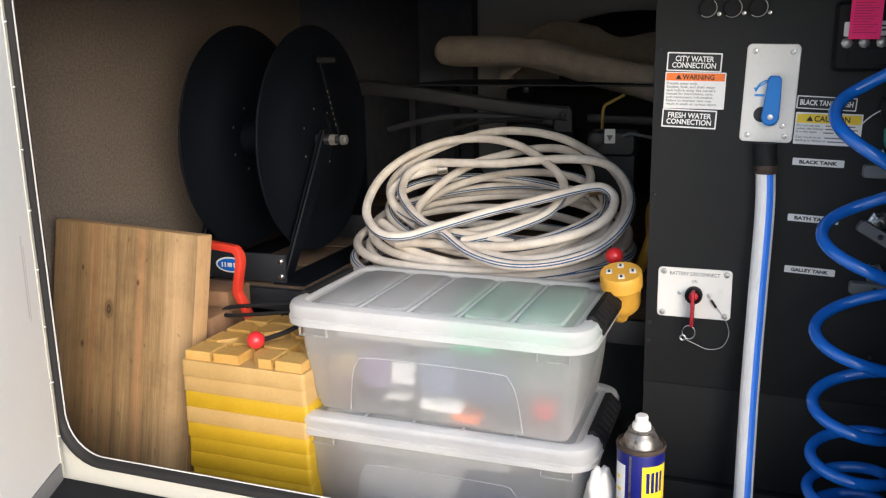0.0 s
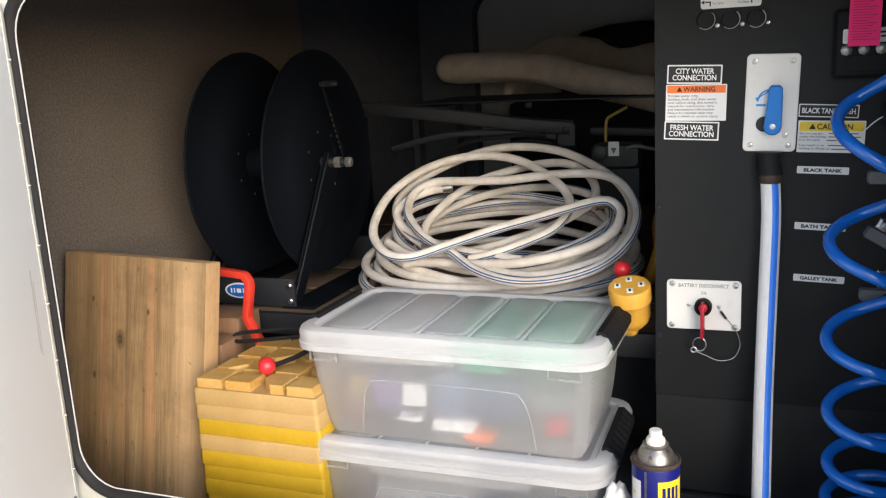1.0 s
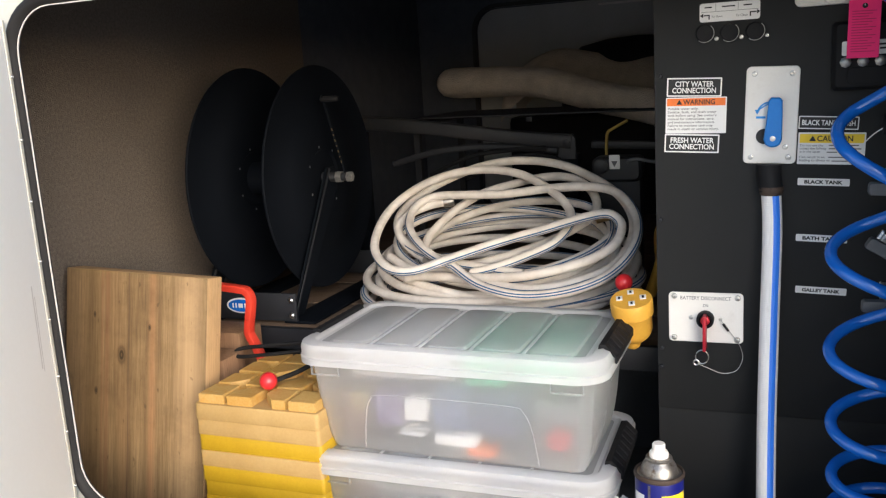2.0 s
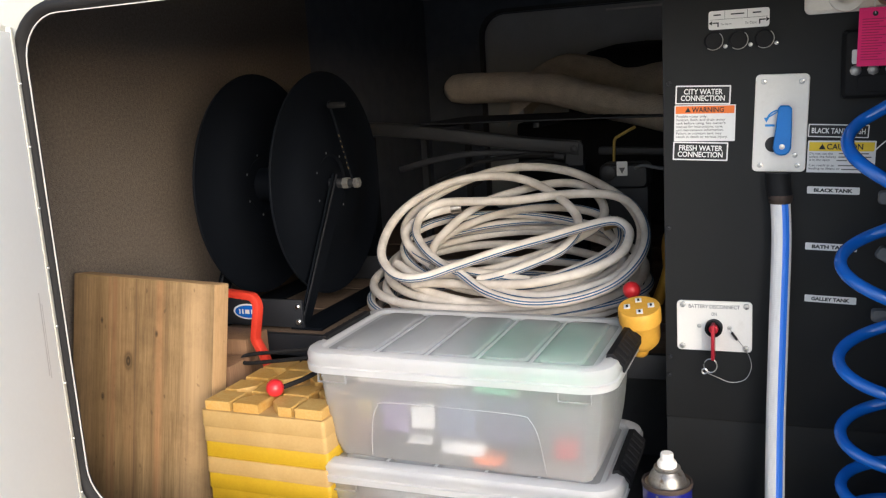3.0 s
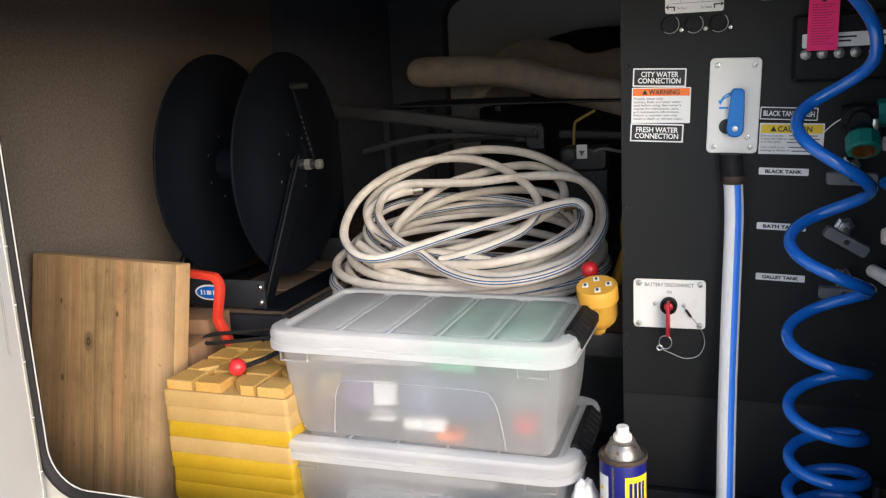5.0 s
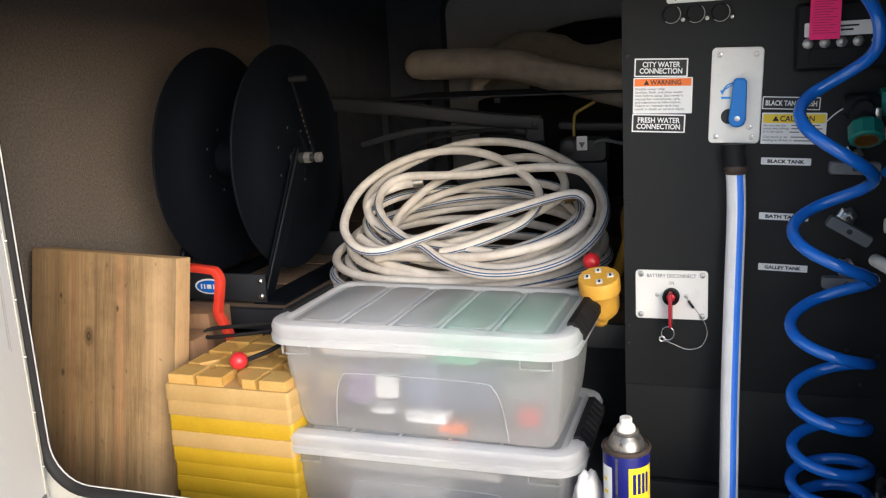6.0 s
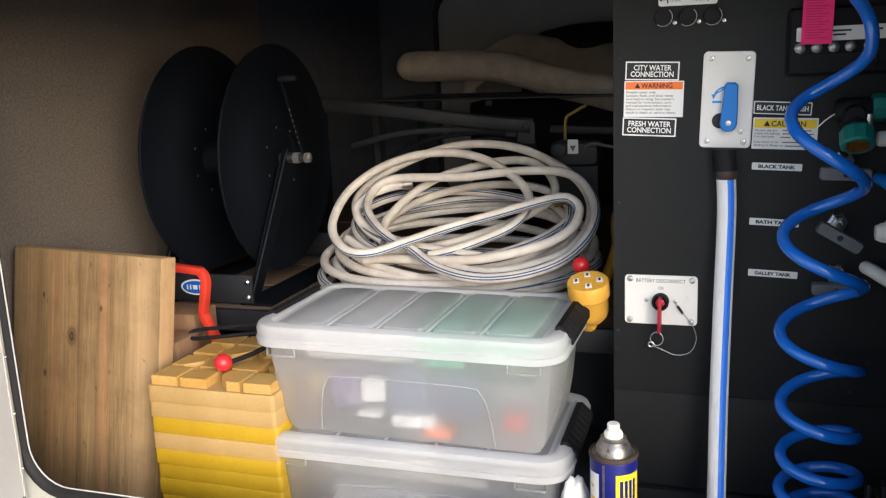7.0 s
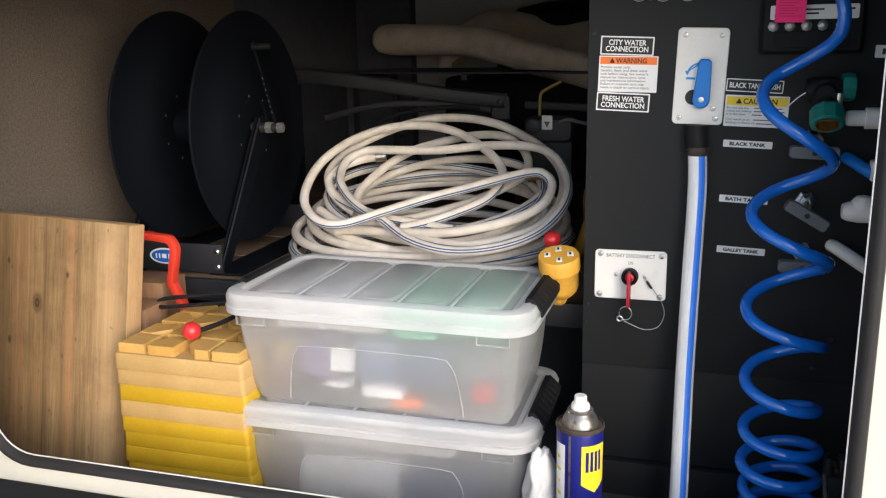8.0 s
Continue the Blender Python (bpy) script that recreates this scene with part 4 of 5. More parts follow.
def tub(m, label, group, seed):
    """Clip-lid storage box, 0.445 x 0.245 at the rim."""
    t = thing("storage_box", label, "storage box", m, group)
    L, D, H, th = 0.412, 0.226, 0.142, 0.0022
    l2, d2 = 0.388, 0.200
    outer, inner = [], []
    for k in range(8):
        q = k / 7
        e = 0.012 * (1 - q) ** 6
        w, d, r = l2 + (L - l2) * q - e, d2 + (D - d2) * q - e, 0.017 + 0.005 * q
        outer.append(flat(rr(w, d, r, 6), H * q))
        inner.append(flat(rr(w - 2 * th, d - 2 * th, r - th, 6), max(H * q, th)))
    part("body", loft(outer + inner[::-1]), "tub_plastic", t, "milky translucent plastic tub")
    # raised front arch
    yf = lambda z: -(d2 + (D - d2) * (z / H)) / 2 - 0.0004
    arch = [(-0.128, yf(0.004), 0.006), (-0.124, yf(0.04), 0.04), (-0.119, yf(0.066), 0.066), (-0.111, yf(0.082), 0.082), (-0.096, yf(0.089), 0.089), (0.0, yf(0.0905), 0.0905), (0.096, yf(0.089), 0.089), (0.111, yf(0.082), 0.082), (0.119, yf(0.066), 0.066), (0.124, yf(0.04), 0.04), (0.128, yf(0.004), 0.006)]
    part("front_arch", tube(smooth_path([(x, y + 0.0008, z) for x, y, z in arch], 5), 0.0010, 10), "tub_plastic", t, "moulded arch on the front")
    for x in (-0.176, 0.172):
        tab = bmesh.new()
        for x0, x1, z0, z1 in ((x - 0.022, x - 0.0205, H - 0.027, H - 0.001), (x + 0.0205, x + 0.022, H - 0.027, H - 0.001), (x - 0.022, x + 0.022, H - 0.0275, H - 0.0260)):
            box(x0, x1, -D / 2 - 0.0030, -D / 2 + 0.002, z0, z1, 0.0004, 1, tab)
        part("rim_tab", tab, "tub_plastic", t)
    W, E = 0.443, 0.250
    prof = [(0, H - 0.006), (0.0, H - 0.010), (0.003, H - 0.011), (0.0078, H - 0.010), (0.0086, H - 0.001), (0.0066, H + 0.001), (0.0072, H + 0.012), (0.004, H + 0.0185), (-0.003, H + 0.0205), (-0.014, H + 0.0200), (-0.018, H + 0.016), (-0.024, H + 0.0155)]
    rings = [flat(rr(W - 0.012 + 2 * g, E - 0.012 + 2 * g, 0.034 + g, 7), z) for g, z in prof]
    under = [flat(rr(W - 0.012 + 2 * g, E - 0.012 + 2 * g, 0.034 + g, 7), z) for g, z in ((-0.024, H + 0.0135), (-0.012, H + 0.0135), (0.0, H + 0.010))]
    bm = loft(rings, False, False)
    loft(under[::-1], False, False, bm=bm)
    lid = part("lid", bm, "lid_plastic", t, "milky translucent lid")
    part("lid_top", loft([rings[-1], under[0]], True, True), "lid_clear", lid, "clearer top of the lid")
    for k in range(5):
        x = (k - 2) * 0.074
        part("lid_panel", loft([flat(rr(0.062, 0.190, 0.010, 3), H + 0.0158, x), flat(rr(0.058, 0.186, 0.010, 3), H + 0.0190, x), flat(rr(0.054, 0.182, 0.009, 3), H + 0.0196, x)], False, True), "lid_clear", lid)
        if k < 4:
            part("lid_rib", box(x + 0.0350, x + 0.0390, -0.096, 0.096, H + 0.0150, H + 0.0172, 0.0008), "lid_plastic", lid, "frosted rib of the lid")
    for s in (-1, 1):
        bm = loft([[(s * x, y, z) for y in (-0.070, 0.070)] + [(s * x2, y, z2) for y in (0.070, -0.070)] for x, z, x2, z2 in ((0.204, H + 0.0205, 0.205, H + 0.0258), (0.211, H + 0.0222, 0.2130, H + 0.0268), (0.2252, H + 0.010, 0.2280, H + 0.0115), (0.2252, H + 0.003, 0.2276, H + 0.002))])
        latch = part("latch", bm, "black_plastic", t, "black ribbed clip handle")
        for k in range(7):
            y = -0.054 + 0.018 * k
            part("rib", tube([(s * 0.2136, y, H + 0.0260), (s * 0.2274, y, H + 0.0122)], 0.0014, 6), "black_plastic", latch)
    return t


tub(pose(-0.2785, -0.0545, FLOOR, 0, 0, 0.4), "milky plastic storage box with clip lid, lower of two", "storage boxes", 1)
BOX = (-0.2800, -0.0560, 0.152)
tub(pose(*BOX, 0, 0, -1.0), "milky plastic storage box with clip lid, set on another", "storage boxes", 2)

# what the boxes hold, dimly seen
def content(name, label, x0, x1, y0, y1, z0, z1, material, base):
    c = thing(name, label, name.replace("_", " "), pose((x0 + x1) / 2 + BOX[0], (y0 + y1) / 2 + BOX[1], base))
    part("body", box(-(x1 - x0) / 2, (x1 - x0) / 2, -(y1 - y0) / 2, (y1 - y0) / 2, z0, z1, 0.006), material, c)


UP, LOW = 0.1555, FLOOR + 0.0035
content("green_packet", "mint green packet inside a storage box", 0.012, 0.075, -0.060, 0.085, 0.090, 0.147, "mint", UP)
content("green_packet", "mint green packet inside a storage box", 0.084, 0.172, -0.062, 0.085, 0.100, 0.147, "mint", UP)
content("carton", "small white carton inside a storage box", -0.071, -0.036, -0.0885, -0.06, 0.044, 0.076, "paper_white", UP)
content("carton", "small white carton inside a storage box", -0.078, -0.040, -0.0925, -0.06, 0.022, 0.030, "paper_white", UP)
content("carton", "small white carton inside a storage box", -0.026, 0.036, -0.0915, -0.05, 0.012, 0.030, "paper_white", UP)
content("dark_pouch", "slate blue pouch inside a storage box", -0.030, 0.025, -0.084, 0.06, 0.034, 0.092, "slate", UP)
content("dark_pouch", "dark blue pouch inside a storage box", 0.030, 0.100, -0.080, 0.06, 0.030, 0.088, "navy", UP)
content("yellow_box", "small yellow box inside a storage box", -0.156, -0.134, -0.086, -0.04, 0.050, 0.078, "yellow_dull", UP)
content("dark_pouch", "purple pouch inside a storage box", -0.122, -0.080, -0.076, 0.06, 0.028, 0.078, "purple", UP)
content("orange_cap", "orange cap inside a storage box", 0.020, 0.062, -0.0905, -0.06, 0.0, 0.014, "orange", UP)
content("red_packet", "red packet inside a storage box", 0.130, 0.160, -0.074, -0.04, 0.012, 0.036, "red_plastic", UP)
content("brown_tin", "brown tin inside a storage box", -0.172, -0.140, -0.080, 0.05, 0.0, 0.075, "tin_brown", UP)
content("grey_pouch", "grey pouch inside a storage box", 0.105, 0.165, -0.045, 0.06, 0.0, 0.066, "mid_grey", UP)
content("grey_bag", "grey bag inside a storage box", -0.165, 0.0, -0.06, 0.085, 0.094, 0.134, "pale_grey", UP)
content("grey_bag", "grey bag inside a storage box", -0.165, 0.10, -0.065, 0.08, 0.080, 0.120, "pale_grey", LOW)
content("grey_pouch", "grey pouch inside a storage box", -0.13, 0.02, -0.080, 0.06, 0.0, 0.070, "pale_grey", LOW)
content("brown_tin", "brown tin inside a storage box", -0.170, -0.14, -0.075, 0.05, 0.0, 0.09, "tin_brown", LOW)
content("dark_pouch", "dark blue pouch inside a storage box", -0.12, -0.02, -0.095, 0.04, 0.122, 0.140, "navy", LOW)
content("dark_pouch", "dark blue pouch inside a storage box", 0.04, 0.15, -0.095, 0.04, 0.110, 0.138, "navy", LOW)
content("dark_pouch", "dark blue pouch inside a storage box", 0.03, 0.14, -0.075, 0.07, 0.0, 0.06, "navy", LOW)

# spray can
can = thing("spray_can", "blue and yellow spray can with white nozzle and rusty rim", "spray can", pose(0.003, -0.175, FLOOR, 0, 0, 0))
part("body", lathe([(0.0270, 0.0), (0.0290, 0.002), (0.0293, 0.004), (0.0293, 0.1790), (0.0288, 0.1815)], 40), "can_blue", can)
part("rim", lathe([(0.0290, 0.1815), (0.0304, 0.1825), (0.0308, 0.1850), (0.0302, 0.1880), (0.0286, 0.1887), (0.0270, 0.1865)], 40, caps=False), "rust", can, "rusty metal rim")
part("dome", lathe([(0.0272, 0.1860), (0.0236, 0.1858), (0.0225, 0.1885), (0.0216, 0.1935), (0.0191, 0.1985), (0.0160, 0.2015), (0.0155, 0.2025), (0.0162, 0.2038), (0.0160, 0.2060), (0.0149, 0.2068), (0.0009, 0.2070)], 36), "can_metal", can, "stained metal dome")
part("nozzle", lathe([(0.0116, 0.2060), (0.0118, 0.2110), (0.0106, 0.2135), (0.0080, 0.2150), (0.0078, 0.2225), (0.0070, 0.2238), (0.0009, 0.2240)], 24), "white_plastic", can, "white spray nozzle")


def wrap(name, a0, a1, z_lo, z_hi, r, material, n=16, drop=0.0):
    """A printed patch bent round the can."""
    rows = []
    for k in range(n + 1):
        a = radians(a0 + (a1 - a0) * k / n)
        q = abs(2 * k / n - 1)
        rows.append([(r * math.cos(a), r * math.sin(a), z_lo - drop * (1 - q)), (r * math.cos(a), r * math.sin(a), z_hi)])
    bm = bmesh.new()
    vs = [[bm.verts.new(p) for p in row] for row in rows]
    for a, b in zip(vs, vs[1:]):
        bm.faces.new((a[0], b[0], b[1], a[1]))
    return part(name, bm, material, can)


wrap("yellow_emblem", 282, 352, 0.116, 0.168, 0.0296, "can_yellow", drop=0.012)
for a0, a1 in ((292, 300), (304, 312), (316, 324), (328, 336)):
    wrap("emblem_bar", a0, a1, 0.133, 0.160, 0.0298, "can_blue", 3)
wrap("white_panel", 205, 240, 0.012, 0.166, 0.0296, "paper_white")
wrap("seam", 250, 256, 0.004, 0.180, 0.0298, "can_metal", 4)
for k in range(8):
    wrap("yellow_line", 210, 228 - 4 * (k % 2), 0.030 + 0.0165 * k, 0.0345 + 0.0165 * k, 0.0298, "can_yellow", 5)
for k in range(6):
    wrap("white_line", 300, 330 + 5 * (k % 2), 0.092 - 0.011 * k, 0.0942 - 0.011 * k, 0.0298, "paper_white", 8)

# crumpled glove beside the can
bm = bmesh.new()
bmesh.ops.create_icosphere(bm, subdivisions=4, radius=1.0)
for v in bm.verts:
    p = v.co.copy()
    f = 1 + 0.28 * noise.noise(p * 1.6 + Vector((3, 1, 7))) + 0.14 * noise.noise(p * 4.0) + 0.05 * noise.noise(p * 9.0)
    v.co = Vector((p.x * 0.023 * f, p.y * 0.028 * f, 0.070 + p.z * 0.072 * f))
g = thing("white_glove", "crumpled off-white cloth glove squeezed beside the spray can", "glove", pose(-0.0480, -0.160, FLOOR - 0.004))
part("cloth", bm, "cloth", g, angle=80)

# ---- things on the deck ----
# hose reel
AX, AY, AZ = -0.700, 0.313, 0.494
reel = thing("hose_reel", "empty black steel hose reel with two solid discs", "hose reel", pose(AX, AY, DECK))
az = AZ - DECK


def disc(x, r):
    return lathe([(0.001, x), (0.052, x), (0.057, x + 0.004), (r * 0.6, x + 0.004), (r * 0.62, x + 0.001), (r - 0.004, x + 0.001), (r, x + 0.002), (r + 0.001, x), (r, x - 0.003), (r - 0.004, x - 0.002), (0.001, x - 0.002)], 64, "x", (0, 0, az))


part("disc", disc(0.0, 0.217), "reel_paint", reel)
part("disc", disc(-0.158, 0.221), "reel_paint", reel)
part("drum", lathe([(0.034, -0.155), (0.034, -0.004)], 32, "x", (0, 0, az)), "reel_paint", reel)
part("axle", lathe([(0.010, -0.20), (0.010, 0.030), (0.008, 0.036), (0.008, 0.060)], 16, "x", (0, 0, az)), "steel_grey", reel)
part("axle_nut", lathe([(0.0115, 0.030), (0.0115, 0.042)], 6, "x", (0, 0, az)), "zinc", reel, "bright hexagon nut", 25)
part("axle_nut", lathe([(0.0105, 0.054), (0.0105, 0.063), (0.006, 0.066)], 6, "x", (0, 0, az)), "zinc", reel, "bright hexagon nut", 25)
for a in range(7):
    q = radians(52 + 360 / 7 * a)
    for x in (0.0003, -0.1577):
        part("bolt", lathe([(0.0038, x), (0.0038, x + 0.003), (0.002, x + 0.004)], 8, "x", (0, 0.062 * math.cos(q), az + 0.062 * math.sin(q))), "zinc", reel)
for x in (0.014, -0.185):
    leg = [(-0.190, 0.004), (-0.016, az + 0.02), (0.016, az + 0.02), (0.020, az - 0.02), (-0.150, 0.004)]
    part("upright", loft([[(x, a, b) for a, b in leg], [(x + 0.004, a, b) for a, b in leg]]), "reel_paint", reel, "folded steel upright")
    part("flange", tube([(x + 0.011, -0.190, 0.013), (x + 0.011, -0.017, az + 0.018)], 0, profile=rr(0.0020, 0.005, 0.0006, 1)), "black_steel", reel)
    part("foot", box(x - 0.012, x + 0.052, -0.195, 0.195, 0.0, 0.005, 0.001), "reel_paint", reel)
part("front_plate", box(-0.20, 0.030, -0.197, -0.190, 0.004, 0.056, 0.002), "black_steel", reel)
part("back_plate", box(-0.20, 0.030, 0.190, 0.197, 0.004, 0.056, 0.002), "black_steel", reel)
for z in (0.016, 0.044):
    part("bolt", lathe([(0.0055, -0.197), (0.0055, -0.201), (0.003, -0.203)], 8, "y", (0.022, 0, z)), "chrome", reel)
part("badge", loft([front([(0.031 * c, 0.0145 * s) for c, s in circle(1, 32)], -0.1970, -0.086, 0.031), front([(0.031 * c, 0.0145 * s) for c, s in circle(1, 32)], -0.1985, -0.086, 0.031)]), "paper_white", reel, "oval badge with a white rim")
part("badge_field", loft([front([(0.0285 * c, 0.0118 * s) for c, s in circle(1, 32)], -0.1985, -0.0845, 0.031), front([(0.0285 * c, 0.0118 * s) for c, s in circle(1, 32)], -0.1992, -0.0845, 0.031)]), "blue_tube", reel, "blue oval field")
strokes([(-0.104, -0.101, 0.031, 0.009), (-0.0975, -0.0945, 0.031, 0.009), (-0.091, -0.0815, 0.031, 0.008), (-0.078, -0.075, 0.031, 0.009), (-0.0735, -0.0695, 0.031, 0.007)], -0.1994, reel, "paper_white", "badge_bars")
part("crank", tube([(0.050, 0.006, az - 0.005), (0.034, -0.040, az + 0.160)], 0, profile=rr(0.004, 0.008, 0.001, 1)), "reel_paint", reel, "flat steel crank")
strokes([(0.0, 0.002, 0.011 * k, 0.005 - 0.002 * (k % 2)) for k in range(7)], 0.0, reel, "brass", "crank_print").matrix_basis = pose(0.0465, -0.0095, az + 0.030, 15, -5, 0)
part("crank_grip", lathe([(0.005, 0.030), (0.006, 0.040), (0.006, 0.062), (0.004, 0.068)], 14, "x", (0, -0.038, az + 0.152)), "black_plastic", reel)

# big white hose: flat turns on the deck, centre x, y, z, half width, half depth, lean, roll
LOOPS = [
    (-0.345, 0.300, 0.260, 0.246, 0.186, 0.0, 0.0), (-0.335, 0.300, 0.277, 0.238, 0.180, 2.0, 1.0), (-0.350, 0.296, 0.294, 0.250, 0.186, 5.0, -1.0),
    (-0.335, 0.300, 0.311, 0.244, 0.176, 9.0, 1.0), (-0.348, 0.300, 0.328, 0.246, 0.170, 13.0, -1.0), (-0.325, 0.310, 0.340, 0.232, 0.162, 15.0, 2.0), (-0.345, 0.300, 0.350, 0.222, 0.150, 18.0, -3.0),
    (-0.330, 0.310, 0.362, 0.205, 0.140, 20.0, 4.0), (-0.315, 0.315, 0.372, 0.186, 0.128, 22.0, -5.0),
]
HOSE_R = 0.0081


def hose_at(q):
    """The point q turns along the pile; each turn passes softly into the next."""
    k = min(int(q), len(LOOPS) - 1)
    nxt = min(k + 1, len(LOOPS) - 1)
    u = q - k
    u = min(max((u - 0.55) / 0.45, 0), 1)
    u = u * u * (3 - 2 * u)
    cx, cy, cz, a, b, lean, roll = (p + (s - p) * u for p, s in zip(LOOPS[k], LOOPS[nxt]))
    th = 2 * math.pi * q + 0.6
    w = 1 + 0.025 * math.sin(2.3 * th + k) + 0.02 * math.sin(3.1 * th)
    p = Vector((a * w * math.cos(th), b * w * math.sin(th), 0.004 * math.sin(2 * th + 1.3 * k)))
    p = Euler((radians(lean), radians(roll), 0)).to_matrix() @ p
    p += Vector((cx, cy, cz))
    p.z = max(p.z, DECK + HOSE_R + 0.002)
    return p


# upper turns, thrown on the pile and leaning back: places across and up the slope, each turn lying on the one before
SLOPE = pose(-0.005, 0.12, 0.311, 29.7) @ Matrix.Diagonal((0.985, 1, 1, 1))
hose = thing("water_hose", "thick off-white water hose with blue lines, coiled in a loose heap", "hose")
turns = len(LOOPS) - 0.06
part("hose", tube([hose_at(turns * i / 800) for i in range(801)], HOSE_R, 14, twist=0.9, phase=1.0), "hose_white", hose)


def thrown(points, ride, phase, closed=False):
    """A turn of hose on the slope; ride: how far it lies above the slope, at even steps along it."""
    n = len(points) - 1
    up = np.interp(np.arange(n + 1) / n, np.linspace(0, 1, len(ride)), ride)
    pts = smooth_path([SLOPE @ Vector((x, s, float(h))) for (x, s), h in zip(points, up)], 7, closed)
    return part("turn", tube(pts + pts[:1] if closed else pts, HOSE_R, 14, twist=0.12, phase=phase), "hose_white", hose)


thrown([(-0.471, 0.141), (-0.474, 0.181), (-0.448, 0.249), (-0.405, 0.304), (-0.354, 0.332), (-0.291, 0.355), (-0.235, 0.354), (-0.192, 0.323), (-0.166, 0.272), (-0.171, 0.226), (-0.214, 0.178), (-0.267, 0.139), (-0.340, 0.102), (-0.408, 0.082), (-0.471, 0.076), (-0.527, 0.108)], (-0.024, -0.012), 0.8)
thrown([(-0.353, 0.059), (-0.301, 0.035), (-0.245, 0.025), (-0.199, 0.031), (-0.156, 0.049), (-0.114, 0.079), (-0.088, 0.138), (-0.091, 0.209), (-0.126, 0.276), (-0.186, 0.332), (-0.246, 0.370), (-0.317, 0.388), (-0.386, 0.383), (-0.449, 0.351), (-0.510, 0.293), (-0.539, 0.235), (-0.535, 0.183), (-0.499, 0.135), (-0.444, 0.103), (-0.384, 0.083), (-0.319, 0.070), (-0.257, 0.058)], (-0.004, 0.0), -1.0)
thrown([(-0.378, 0.051), (-0.318, 0.007), (-0.247, -0.014), (-0.175, -0.004), (-0.114, 0.031), (-0.080, 0.088), (-0.073, 0.152), (-0.092, 0.212), (-0.126, 0.255), (-0.174, 0.271), (-0.246, 0.268), (-0.328, 0.253), (-0.405, 0.251), (-0.472, 0.247), (-0.502, 0.213), (-0.496, 0.158), (-0.462, 0.110), (-0.419, 0.074)], (0.02, 0.02), -1.6, True)
thrown([(-0.350, 0.055), (-0.308, 0.069), (-0.263, 0.093), (-0.216, 0.128), (-0.197, 0.171), (-0.197, 0.199), (-0.216, 0.234), (-0.259, 0.277), (-0.315, 0.314), (-0.380, 0.329), (-0.451, 0.316), (-0.509, 0.273), (-0.545, 0.206), (-0.549, 0.133), (-0.531, 0.073), (-0.486, 0.028), (-0.436, 0.023), (-0.378, 0.053), (-0.307, 0.091), (-0.234, 0.123), (-0.163, 0.155), (-0.126, 0.166), (-0.106, 0.158), (-0.099, 0.141), (-0.106, 0.110), (-0.134, 0.083), (-0.187, 0.060), (-0.260, 0.044), (-0.350, 0.044), (-0.384, 0.051), (-0.448, 0.058), (-0.478, 0.058)], (0.002, 0.024, 0.044, -0.016), -0.8)
end = SLOPE @ Vector((-0.158, 0.212, -0.006))
part("coupling", tube([end, end + Vector((0.026, 0.010, 0.006))], 0.0100, 12), "brass", hose, "brass hose coupling")
part("hose_end", tube(smooth_path([SLOPE @ Vector(p) for p in ((-0.455, 0.104, -0.012), (-0.488, 0.124, -0.006), (-0.516, 0.150, 0.002), (-0.528, 0.180, 0.006), (-0.510, 0.215, 0.008), (-0.480, 0.236, 0.008), (-0.456, 0.247, 0.006))]), HOSE_R, 14, phase=1.0), "hose_white", hose)
part("fitting", tube([SLOPE @ Vector((-0.457, 0.2465, 0.006)), SLOPE @ Vector((-0.438, 0.2525, 0.005))], 0.0102, 12), "can_metal", hose, "chrome hose fitting")

# shore-power plug and its cord
plug = thing("power_plug", "yellow four-pole power plug with its thick yellow cord", "plug", pose(-0.0545, 0.022, 0.311, 16, -5, 10))
part("body", lathe([(0.011, -0.034), (0.016, -0.030), (0.023, -0.022), (0.026, -0.014), (0.027, 0.010), (0.0300, 0.014), (0.0300, 0.034), (0.0285, 0.0365), (0.001, 0.0370)], 32), "yellow_vinyl", plug)
for x, y in ((0.0, 0.0165), (-0.0165, 0.002), (0.0165, 0.0), (0.0, -0.0145)):
    bl = part("socket_plate", box(x - 0.0045, x + 0.0045, y - 0.0058, y + 0.0058, 0.0365, 0.0376, 0.0004), "paper_white", plug)
    part("slot", box(x - 0.0016, x + 0.0016, y - 0.0032, y + 0.0032, 0.0375, 0.0380), "ink_black", bl)
part("cord", tube(smooth_path([(0, 0, -0.030), (-0.004, 0.004, -0.042), (-0.018, 0.030, -0.052)]), 0.0095, 12), "yellow_vinyl", plug)
cord = thing("extension_lead", "loop of thick yellow extension lead beside the hose", "extension lead")
part("cord", tube(smooth_path([(-0.075, 0.36, 0.262), (-0.058, 0.35, 0.31), (-0.050, 0.36, 0.35), (-0.056, 0.40, 0.378), (-0.068, 0.45, 0.35), (-0.068, 0.47, 0.30), (-0.065, 0.47, 0.262)]), 0.0105, 12), "yellow_vinyl", cord)
ball2 = thing("ball_bungee", "black bungee with a red ball wedged beside the plug", "bungee")
part("ball", lathe([(0.0134 * math.sin(a), -0.0134 * math.cos(a)) for a in [0.05 + i * 0.304 for i in range(11)]], 22, "z", (-0.0785, 0.092, 0.349)), "red_plastic", ball2, "red ball")
part("cord", tube(smooth_path([(-0.0775, 0.097, 0.345), (-0.10, 0.12, 0.30), (-0.13, 0.16, 0.264)]), 0.003, 8), "elastic", ball2)

